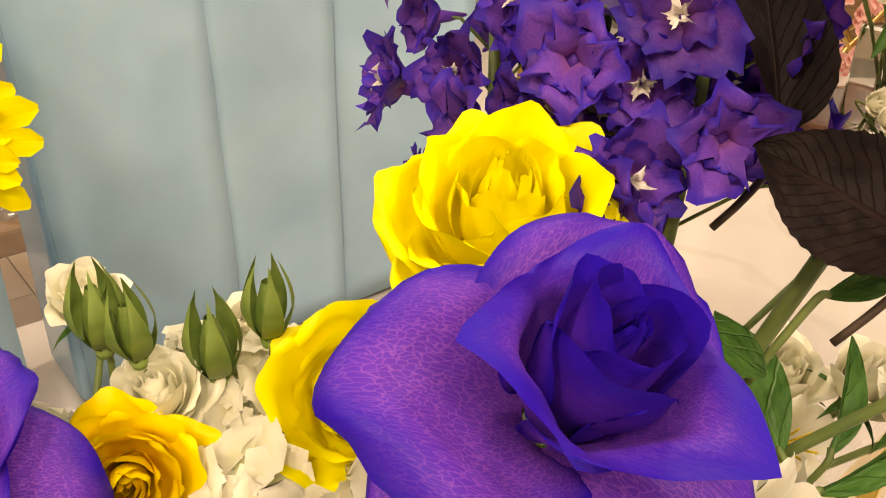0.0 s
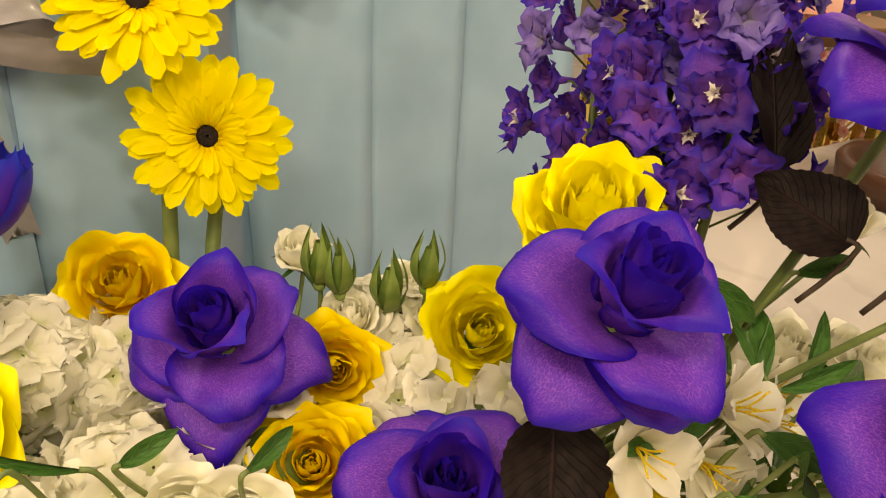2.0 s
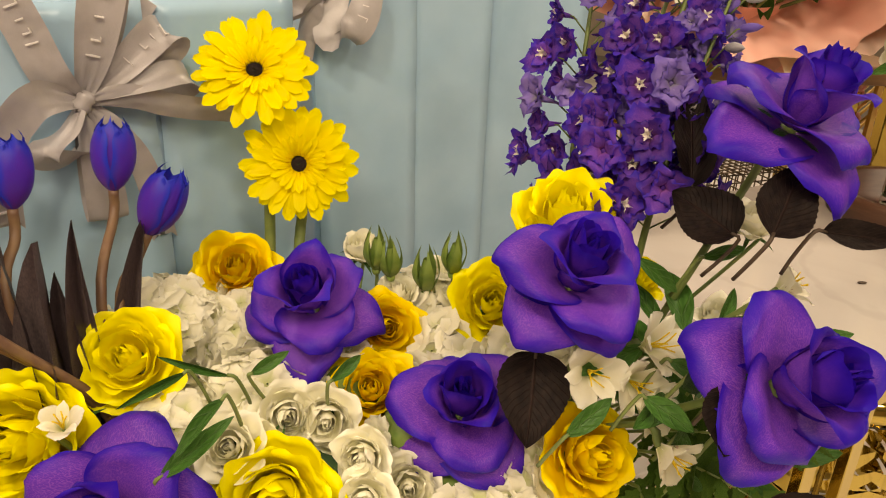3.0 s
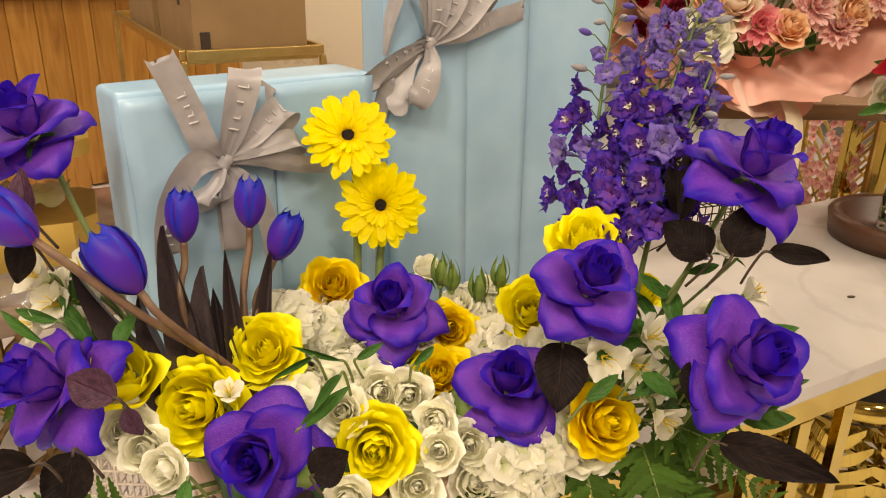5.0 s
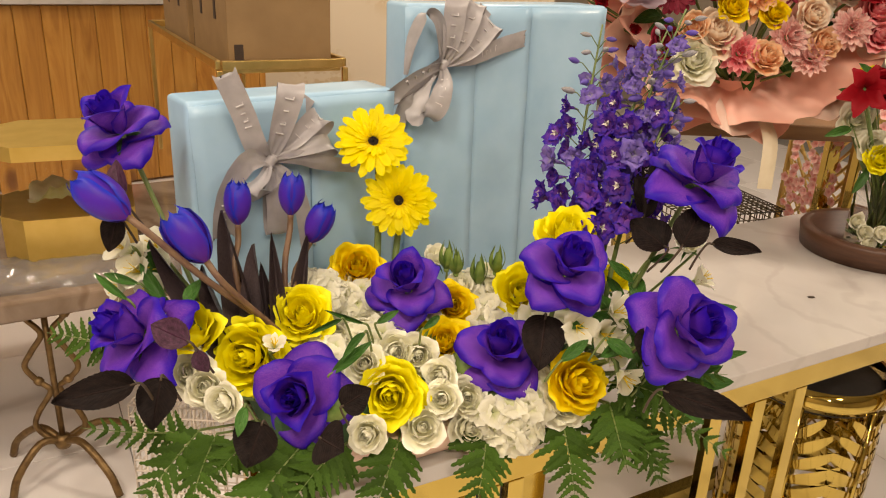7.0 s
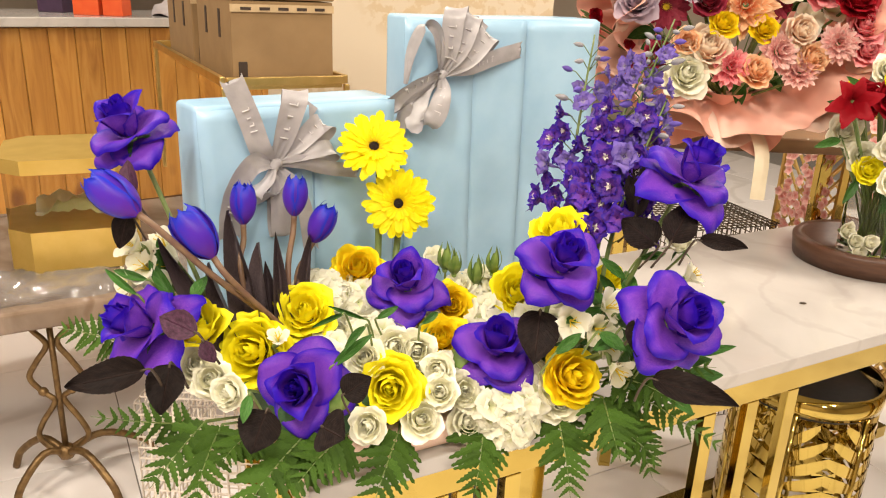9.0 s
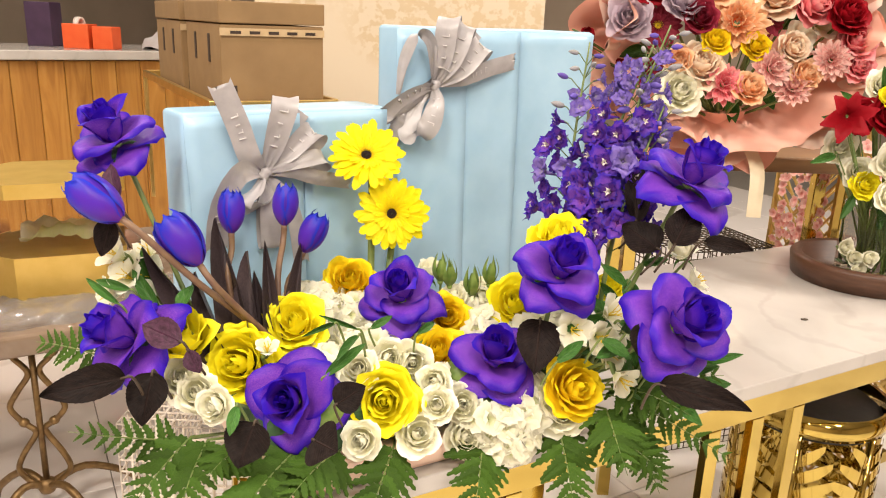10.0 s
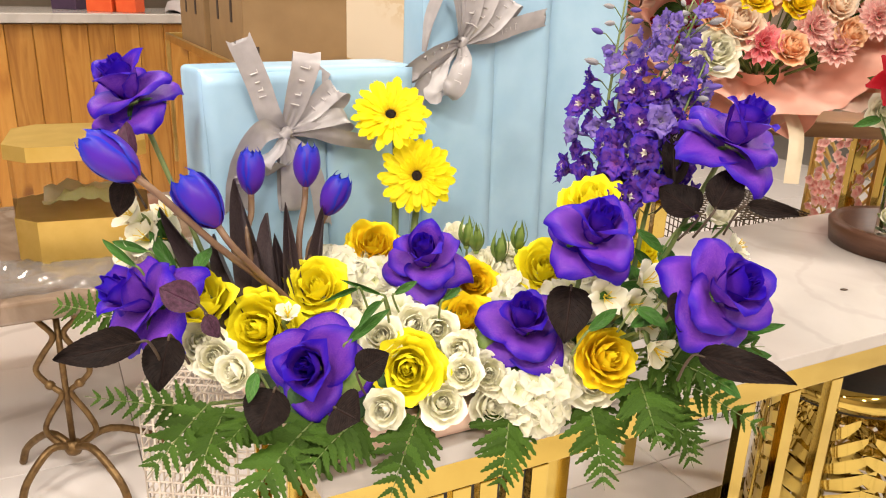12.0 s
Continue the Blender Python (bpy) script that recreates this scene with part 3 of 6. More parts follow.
big = gift_box("gift_box", table_pose(0.434, 0.345, 0.0, 0), (0.338, 0.07, 0.462), [(-0.168, -0.058, 0.0020, 0.01), (-0.062, 0.030, 0.0042, 0.008), (0.028, 0.166, 0.0008, 0.0)],
               "tall gift box in pleated light blue paper standing on the table")
LEFT_TURN = math.degrees(math.atan2(0.230, 0.142)) - TABLE_TURN
small = gift_box("gift_box", Matrix.Translation((-0.313, 0.190, 0.70)) @ pose(0, 0, 0, 0, 0, TABLE_TURN + LEFT_TURN), (0.276, 0.072, 0.358), [(-0.132, 0.012, 0.0028, 0.01), (0.014, 0.137, 0.0008, 0.0)],
                 "smaller gift box in light blue paper with silver-grey ribbon")


def print_bars(name, pts, width, across, first, count):
    """Plain silver bars on both faces of a ribbon, one after another along it."""
    path = curve_pts(pts, 60)
    n, bars = len(path) - 1, []
    for j in range(count):
        k = min(n - 1, int((first + 0.062 * j) * n))
        d = (path[k + 1] - path[k - 1]).normalized()
        a = (Vector(across) - d * d.dot(Vector(across))).normalized()
        r = Matrix((a, d, a.cross(d))).transposed().to_4x4()
        tall = 0.20 if j % 3 else 0.32
        bars.append((box_mesh("b", (width * tall, 0.0009, 0.0024)), Matrix.Translation(path[k]) @ r))
        if j % 2:
            bars.append((box_mesh("b", (0.0009, 0.0036, 0.0024)), Matrix.Translation(path[k] + d * 0.0014 + a * width * tall * 0.5) @ r))
    return joined(name, bars, False)


def bow(parent, at, pieces):
    """Ribbon pieces round a knot; each: name, width, across, notch, first print, points in x right, z up, y out of the face."""
    for nm, width, across, notch, first, pts in pieces:
        place = [(at[0] + x, at[1] - y, at[2] + z) for x, z, y in pts]
        turned = (across[0], -across[2], across[1])
        gather = {"ribbon_band": (0.3, 0.0), "ribbon_tail": (0.72, 0.0), "ribbon_loop": (0.72, 0.72)}[nm]
        ob = put(nm, strip(nm, place, width, turned, 36, notch, gather), M["ribbon"], parent)
        if first:
            put("print", print_bars("print", place, width, turned, first, 4), M["print"], ob, None, "faint silver bars printed on the ribbon")
    knot = lathe("knot", [(0.0005, -0.009), (0.005, -0.008), (0.0075, -0.003), (0.006, 0.001), (0.0078, 0.004), (0.005, 0.008), (0.0005, 0.009)], 14)
    put("knot", knot, M["ribbon"], parent, Matrix.Translation((at[0], at[1] - 0.015, at[2])) @ pose(0, 0, 0, 0, 35, 0))


bow(small, (-0.046, 0.0, 0.284), [
    ("ribbon_band", 0.026, (1, 0, 0), 0, 0, [(0, 0, 0.004), (0.03, 0.04, 0.0045), (0.055, 0.073, 0.0045)]),
    ("ribbon_loop", 0.030, (1, 0, 0.1), 0, 0, [(0, 0, 0.008), (0.004, -0.04, 0.018), (0.006, -0.086, 0.020), (0.006, -0.090, 0.010), (0.004, -0.04, 0.006), (0, 0, 0.006)]),
    ("ribbon_tail", 0.027, (0.85, 0.35, 0.3), 0.016, 0.55, [(0, 0, 0.012), (-0.020, 0.020, 0.022), (-0.036, 0.062, 0.026), (-0.058, 0.112, 0.030)]),
    ("ribbon_tail", 0.030, (-0.7, 0.7, 0.25), 0.018, 0.72, [(0, 0, 0.012), (-0.034, 0.009, 0.034), (-0.058, -0.012, 0.040), (-0.068, -0.045, 0.036), (-0.070, -0.084, 0.030)]),
    ("ribbon_tail", 0.020, (0.1, 0.95, 0.25), 0.016, 0, [(0, 0, 0.014), (0.030, 0.003, 0.024), (0.070, -0.010, 0.022), (0.124, -0.022, 0.014)]),
    ("ribbon_tail", 0.020, (0.9, 0.3, 0.2), 0.014, 0, [(0, 0, 0.010), (0.020, -0.025, 0.016), (0.040, -0.060, 0.012), (0.052, -0.125, 0.008)]),
    ("ribbon_loop", 0.031, (0.97, -0.05, 0.25), 0, 0.2, [(0, 0, 0.012), (0.008, 0.035, 0.026), (0.016, 0.080, 0.040), (0.024, 0.092, 0.026), (0.024, 0.050, 0.010), (0.01, 0.005, 0.008)]),
    ("ribbon_loop", 0.026, (0.75, -0.55, 0.35), 0, 0.24, [(0, 0, 0.012), (0.028, 0.024, 0.022), (0.058, 0.050, 0.026), (0.070, 0.038, 0.016), (0.038, 0.014, 0.008), (0.005, 0.002, 0.008)]),
    ("ribbon_loop", 0.022, (0.25, -0.75, 0.6), 0, 0, [(0, 0, 0.012), (0.036, 0.012, 0.024), (0.072, 0.018, 0.026), (0.080, 0.006, 0.016), (0.042, 0.000, 0.008), (0.005, 0, 0.008)]),
    ("ribbon_loop", 0.024, (0.8, 0.5, 0.3), 0, 0, [(0, 0, 0.012), (-0.016, -0.016, 0.026), (-0.036, -0.034, 0.026), (-0.012, -0.040, 0.018), (0.004, -0.025, 0.008), (0, 0, 0.008)]),
])
bow(big, (-0.119, 0.0, 0.383), [
    ("ribbon_band", 0.024, (0.6, 0.8, 0), 0, 0, [(0, 0, 0.006), (-0.025, -0.022, 0.006), (-0.0485, -0.05, 0.0055)]),
    ("ribbon_band", 0.024, (0.7, -0.6, 0), 0, 0, [(0, 0, 0.006), (0.035, 0.035, 0.0065), (0.068, 0.074, 0.0065)]),
    ("ribbon_tail", 0.025, (-0.1, 0.97, 0.2), 0.018, 0.42, [(0, 0, 0.014), (0.045, 0.012, 0.024), (0.085, 0.024, 0.022), (0.136, 0.034, 0.012)]),
    ("ribbon_loop", 0.030, (0.95, 0.05, 0.3), 0, 0.16, [(0, 0, 0.014), (0.002, 0.035, 0.032), (0.004, 0.080, 0.036), (0.018, 0.090, 0.022), (0.020, 0.045, 0.010), (0.004, 0.0, 0.010)]),
    ("ribbon_loop", 0.028, (0.85, -0.4, 0.3), 0, 0.14, [(0, 0, 0.014), (0.016, 0.034, 0.036), (0.034, 0.080, 0.034), (0.044, 0.074, 0.018), (0.030, 0.030, 0.010), (0, 0, 0.010)]),
    ("ribbon_loop", 0.030, (0.7, -0.6, 0.3), 0, 0.22, [(0, 0, 0.014), (0.030, 0.022, 0.034), (0.062, 0.056, 0.032), (0.074, 0.048, 0.014), (0.045, 0.018, 0.010), (0, 0, 0.010)]),
    ("ribbon_loop", 0.018, (0.5, 0.5, 0.7), 0, 0, [(0, 0, 0.014), (-0.016, 0.058, 0.030), (-0.036, 0.068, 0.026), (-0.050, 0.030, 0.014), (-0.054, -0.012, 0.008)]),
    ("ribbon_loop", 0.026, (0.15, 0.85, 0.45), 0, 0.2, [(0, 0, 0.014), (-0.030, -0.004, 0.030), (-0.064, -0.020, 0.034), (-0.082, -0.042, 0.022), (-0.045, -0.036, 0.010), (0, -0.004, 0.010)]),
    ("ribbon_loop", 0.030, (0.85, 0.35, 0.35), 0, 0.16, [(0, 0, 0.014), (-0.008, -0.024, 0.034), (-0.022, -0.058, 0.036), (-0.042, -0.066, 0.022), (-0.028, -0.028, 0.010), (0, 0, 0.010)]),
    ("ribbon_tail", 0.018, (0.9, 0.2, 0.3), 0.01, 0, [(-0.045, -0.03, 0.01), (-0.056, -0.055, 0.01), (-0.064, -0.095, 0.006)]),
])

# ---- flowers ----


def petal_data(name, L, W, a0, a1, curl, edge, rho0, wrap=1.0, point=0.0, wave=0.0, seed=0, nu=16, nv=14, tip=2.6, blunt=False):
    """One petal in the rose's own space: it starts rho0 from the axis and climbs; angles in degrees from the upright."""
    a0, a1, curl, edge = radians(a0), radians(a1), radians(curl), radians(edge)
    cols, full = [], 0.15 if tip > 3 else 0.26
    for i in range(nu + 1):
        s = 2 * i / nu - 1
        reach = 1 - (0 if blunt else 0.20) * abs(s) ** tip + point * (1 - abs(s)) ** 2
        rho, z, col = rho0, 0.0, []
        for j in range(nv + 1):
            t = j / nv
            tt = t * reach
            env = W * max(0.0, math.sin(math.pi * (0.10 + 0.71 * t ** 0.85))) ** 0.7
            if blunt:
                env = W * min(1.0, 0.42 + 1.5 * t) * math.sqrt(max(0.0, 1 - max(0.0, (t - 1 + full) / (full + 0.008)) ** 2))
            x = s * env
            if abs(x) > 1e-9:
                phi = x / max(rho, 0.30)
            else:
                phi = 0.0
            phi = max(-2.2, min(2.2, phi))
            cyl = Vector((rho * math.cos(phi), rho * math.sin(phi), z))
            flat = Vector((rho, x, z))
            p = flat.lerp(cyl, wrap)
            if wave:
                k = Vector((s * 2.2 + seed * 7.3, t * 2.5, seed))
                p += Vector((noise.noise(k), 0.3 * noise.noise(k + Vector((5, 0, 0))), noise.noise(k + Vector((0, 9, 0))))) * wave * (0.2 + t)
            col.append(p)
            if j < nv:
                al = a0 + (a1 - a0) * tt + curl * max(0.0, tt - 0.62) ** 2 / 0.1444 + edge * s * s * max(0.0, tt - 0.4) / 0.6
                rho += L * reach / nv * math.sin(al)
                z += L * reach / nv * math.cos(al)
        cols.append(col)
    verts = [cols[i][j] for j in range(nv + 1) for i in range(nu + 1)]
    uvs = [(i / nu, j / nv) for j in range(nv + 1) for i in range(nu + 1)]
    faces = [(j * (nu + 1) + i, j * (nu + 1) + i + 1, (j + 1) * (nu + 1) + i + 1, (j + 1) * (nu + 1) + i) for j in range(nv) for i in range(nu)]
    return mesh_of(name, verts, faces, uvs)


# kinds of rose: rows of (count, length, half-width, start, end, curl, rim, foot, lift, turn)
ROSE = {
    "open": [(3, 0.78, 0.36, 0, -16, 4, 0, 0.03, 0.46, 0), (3, 0.90, 0.50, 6, -16, 8, 2, 0.07, 0.38, 40), (3, 1.00, 0.68, 18, -14, 22, 8, 0.10, 0.28, 10), (3, 1.04, 0.78, 26, -10, 34, 14, 0.12, 0.20, 95), (3, 1.06, 0.90, 36, 2, 60, 28, 0.13, 0.13, 40),
             (3, 1.18, 0.98, 58, 66, 80, 54, 0.15, 0.05, 25), (4, 1.28, 0.98, 80, 112, 42, 58, 0.12, -0.05, 60)],
    "cup": [(3, 0.80, 0.36, 8, -16, 4, 0, 0.04, 0.30, 0), (3, 0.86, 0.46, 12, -16, 8, 0, 0.10, 0.27, 40), (4, 0.90, 0.54, 20, -18, 16, 4, 0.16, 0.21, 30), (4, 0.94, 0.64, 31, -16, 26, 8, 0.21, 0.13, 70),
            (5, 0.98, 0.76, 44, -6, 44, 18, 0.25, 0.06, 12), (5, 1.02, 0.84, 56, 12, 62, 30, 0.26, 0.0, 48), (4, 1.04, 0.86, 72, 42, 62, 40, 0.22, -0.05, 5)],
    "spray": [(3, 0.78, 0.36, 8, -16, 4, 0, 0.04, 0.30, 0), (3, 0.84, 0.46, 14, -18, 8, 0, 0.11, 0.27, 40), (4, 0.90, 0.56, 24, -20, 14, 4, 0.17, 0.20, 30), (4, 0.96, 0.70, 38, -20, 24, 8, 0.22, 0.11, 70), (5, 1.00, 0.82, 54, -8, 46, 18, 0.24, 0.03, 12), (4, 1.02, 0.86, 72, 26, 66, 30, 0.22, -0.03, 40)],
    "dahlia": [(5, 0.50, 0.15, 8, -14, 6, 0, 0.03, 0.45, 0), (9, 0.66, 0.19, 26, -8, 10, 0, 0.10, 0.36, 20), (12, 0.80, 0.21, 44, 16, 14, 0, 0.16, 0.26, 0), (14, 0.92, 0.22, 62, 46, 16, -8, 0.18, 0.14, 12), (15, 1.0, 0.23, 80, 74, 16, -8, 0.18, 0.04, 0)],
    "bud": [(2, 0.80, 0.28, 2, -14, 6, 0, 0.05, 0.22, 0), (3, 0.95, 0.46, 16, -14, 14, 2, 0.10, 0.14, 50), (3, 1.08, 0.66, 30, -12, 26, 6, 0.14, 0.06, 20), (4, 1.14, 0.82, 44, -16, 40, 12, 0.16, 0.0, 70), (3, 1.12, 0.84, 58, 0, 90, 30, 0.16, -0.05, 10)],
}
POINTED = {"open": 0.24, "cup": 0.03, "spray": 0.0, "bud": 0.10, "dahlia": 0.0}  # how far the outer petals run to a point
ROSE_DATA = {}


def rose_petals(kind, colour, variant=0):
    key = (kind, colour, variant)
    if key not in ROSE_DATA:
        rows = []
        for r, (cnt, L, W, a0, a1, cu, ed, rho, lift, turn) in enumerate(ROSE[kind]):
            for v in range(2):
                jit = 1 + 0.06 * math.sin(3.1 * r + 5 * v + variant * 2.3)
                rows.append((r, petal_data(f"{colour}_petal", L * jit, W * (2 - jit), a0 + 4 * math.sin(r + v * 2 + variant), a1, cu * (0.9 + 0.25 * v), ed * (1.15 - 0.3 * v), rho,
                                           1.0 if r < 3 else 0.75, POINTED[kind] * (0.25 if r < 4 else 1.0), 0.05 + 0.04 * r / 4, r * 3 + v + variant * 11)))
                rows[-1][1].materials.append(M["purple_inner" if colour == "purple" and r < 4 else colour])
        ROSE_DATA[key] = rows
    return ROSE_DATA[key]


SEPAL = None


def rose(name, core, axis, R, kind, colour, label, category="rose", group="", root=None, spin=0.0, variant=0, stem="stem", thick=0.0028, sepals=True, bend=None):
    """A rose whose heart lies at core; its stem runs to root."""
    axis = Vector(axis).normalized()
    foot = Vector(core) - axis * R * 0.86
    m = standing(foot, axis, spin)
    ob = thing(name, m, label, category, group)
    sets = rose_petals(kind, colour, variant)
    for r, (cnt, L, W, a0, a1, cu, ed, rho, lift, turn) in enumerate(ROSE[kind]):
        choice = [d for rr, d in sets if rr == r]
        for k in range(cnt):
            rng = math.sin(12.9 * (k + 1) + 4.1 * r + spin + variant)
            q = pose(0, 0, lift * R + 0.02 * R * rng, 3 * rng, 0, turn + 360 * k / cnt + 9 * rng) @ Matrix.Scale(R * (1 + 0.05 * rng), 4)
            put("petal", choice[k % 2], M[colour], ob, q)
    put("receptacle", lathe("receptacle", [(0.001, -0.30 * R), (0.11 * R, -0.26 * R), (0.16 * R, -0.12 * R), (0.12 * R, -0.02 * R), (0.02 * R, 0.0)], 12), M["stem"], ob)
    if sepals:
        sp = petal_data("sepal", 0.75 * R, 0.10 * R, 75, 120, 10, 0, 0.12 * R, 0.2, 0.3, 0, 1, 4, 6, 1.2)
        for k in range(5):
            put("sepal", sp, M["green"], ob, pose(0, 0, -0.04 * R, 0, 0, 72 * k + 11))
    if root is not None:
        inv = m.inverted()
        mid = [Vector(p) for p in (bend or [])]
        pts = curve_pts([foot - axis * 0.26 * R, foot - axis * min(0.03, 1.0 * R), *mid, Vector(root)], 14)
        put("stalk", tube("stalk", [inv @ p for p in pts], thick, 8), M[stem], ob)
    return ob


HUB = on_table(0.17, 0.12, 0.03)


def root_at(core, pull=0.55, z=0.735):
    side_hub = core[0] > 0.05
    p = Vector(core).lerp(Vector((0.0, 0.22, z)) if side_hub else HUB, 0.85 if side_hub else pull)
    p.z = z
    return p


# the bowl and foam that hold the arrangement
bowl = thing("flower_tray", table_pose(0.17, 0.125), "low clear-edged tray packed with green floral foam on the table", "tray")
put("tray_body", joined("tray_body", [(box_mesh("b", (0.40, 0.22, 0.035), 0.006), W_(0, 0, 0.0185))], False), M["peach_pale"], bowl)
put("foam", box_mesh("foam", (0.38, 0.20, 0.05), 0.01, 3), M["foam"], bowl, W_(0, 0, 0.061), "dark green wet floral foam")

PURPLE_LABEL = "violet dyed rose with blue-edged veined petals in the arrangement"
PURPLES = [
    ((-0.427, -0.003, 1.058), facing(-0.22, 0.86, 0.40), 0.039, 10, 0, "violet dyed rose on a long bare stalk above the tulips"),
    ((-0.133, 0.120, 0.883), facing(-0.10, 0.86, 0.50), 0.0375, 40, 1, "violet dyed rose with wide reflexed petals below the yellow gerberas"),
    ((0.059, 0.114, 0.945), facing(0.12, 0.86, 0.50), 0.039, 250, 0, "violet dyed rose with drooping petals beside a yellow rose"),
    ((0.176, 0.201, 1.044), facing(0.30, 0.88, 0.30), 0.041, 100, 1, "violet dyed rose leaning out on a thick green stalk"),
    ((0.194, 0.078, 0.913), facing(0.38, 0.62, 0.70), 0.041, 70, 2, "large violet dyed rose overhanging the marble top"),
    ((-0.009, 0.106, 0.834), facing(-0.05, 0.88, 0.48), 0.039, 150, 2, "violet dyed rose half open above white blossoms"),
    ((-0.170, -0.062, 0.812), facing(-0.15, 0.48, 0.86), 0.041, 20, 0, "broad violet dyed rose hanging over the table's edge"),
    ((-0.344, -0.106, 0.871), facing(-0.62, 0.60, 0.52), 0.041, 5, 1, "violet dyed rose turned aside above two dark leaves"),
]
for core, ax, R, sp, va, lab in PURPLES:
    rt = root_at(core)
    bend = None
    if core[2] > 1.0:
        rt = Vector((-0.27, 0.0, 0.74)) if core[0] < 0 else Vector((0.06, 0.20, 0.74))
    rose("rose", core, ax, R, "open", "purple", lab, "rose", "violet dyed roses", rt, sp, va, sepals=True)

YELLOWS = [
    ((-0.294, -0.055, 0.861), facing(0.15, 0.80, 0.45), 0.039, "bud", "yellow", 0),
    ((-0.245, -0.039, 0.826), facing(-0.15, 0.45, 0.85), 0.041, "cup", "yellow", 20),
    ((-0.219, 0.035, 0.853), facing(0.0, 0.66, 0.72), 0.034, "cup", "yellow", 50),
    ((-0.219, 0.166, 0.863), facing(0.1, 0.72, 0.65), 0.032, "cup", "amber", 80),
    ((-0.088, 0.166, 0.834), facing(0.15, 0.50, 0.85), 0.028, "cup", "amber", 10),
    ((-0.081, 0.118, 0.813), facing(0.0, 0.72, 0.66), 0.032, "cup", "amber", 120),
    ((-0.018, 0.208, 0.852), facing(0.0, 0.66, 0.72), 0.035, "cup", "yellow", 35),
    ((0.034, 0.187, 0.948), facing(-0.1, 0.86, 0.46), 0.038, "cup", "yellow", 60),
    ((0.084, 0.122, 0.797), facing(0.35, 0.50, 0.75), 0.034, "cup", "amber", 15),
    ((0.086, 0.252, 0.876), facing(0.3, 0.80, 0.35), 0.028, "bud", "yellow", 25),
    ((-0.096, 0.005, 0.794), facing(0.02, 0.30, 0.95), 0.037, "cup", "yellow", 75),
]
for core, ax, R, kd, co, sp in YELLOWS:
    lab = "bright yellow rose in full bloom among white blossoms" if kd == "cup" and co == "yellow" else "golden amber rose with tightly spiralled petals" if kd == "cup" else "yellow rose still half closed among the flowers"
    rose("rose", core, ax, R, kd, co, lab, "rose", "yellow roses", root_at(core), sp, int(sp) % 3)

SPRAYS = [(-0.130, 0.013, 0.822), (-0.113, 0.058, 0.818), (-0.091, 0.068, 0.812), (-0.061, 0.053, 0.803), (-0.049, 0.034, 0.789), (-0.059, 0.014, 0.764), (-0.022, 0.063, 0.741),
          (-0.107, -0.026, 0.762), (-0.231, -0.097, 0.808), (-0.260, -0.083, 0.811), (-0.281, -0.077, 0.821), (-0.031, 0.067, 0.777), (-0.124, 0.030, 0.806)]
for k, core in enumerate(SPRAYS):
    rng = math.sin(7.7 * k)
    rose("spray_rose", core, facing(0.25 * rng, 0.45 + 0.2 * math.cos(5 * k), 0.8), 0.0228 + 0.003 * rng, "spray", "cream", "small cream spray rose in a dense white cluster", "rose",
         "cream spray roses", root_at(core), 40 * k, k % 3, thick=0.0016, sepals=k % 2 == 0)
rose("spray_rose", (0.066, 0.125, 0.760), facing(0.05, 0.35, 0.92), 0.030, "spray", "cream", "open cream rose at the edge of the arrangement", "rose", "cream spray roses", root_at((0.066, 0.125, 0.76)), 10, 1)
for k, core in enumerate([(-0.142, 0.236, 0.868), (-0.098, 0.205, 0.848), (-0.078, 0.258, 0.846), (0.16, 0.27, 0.93), (0.19, 0.24, 0.86), (0.178, 0.254, 0.859), (0.148, 0.265, 0.850), (0.168, 0.217, 0.811)]):
    rose("spray_rose", core, facing(0.2 * math.sin(4 * k), 0.85, 0.35), 0.021, "bud" if k != 1 else "cup", "cream", "half-open cream spray rose on a thin green stalk", "rose", "cream spray roses", root_at(core), 33 * k, k % 3, thick=0.0016)


# ---- gerberas ----


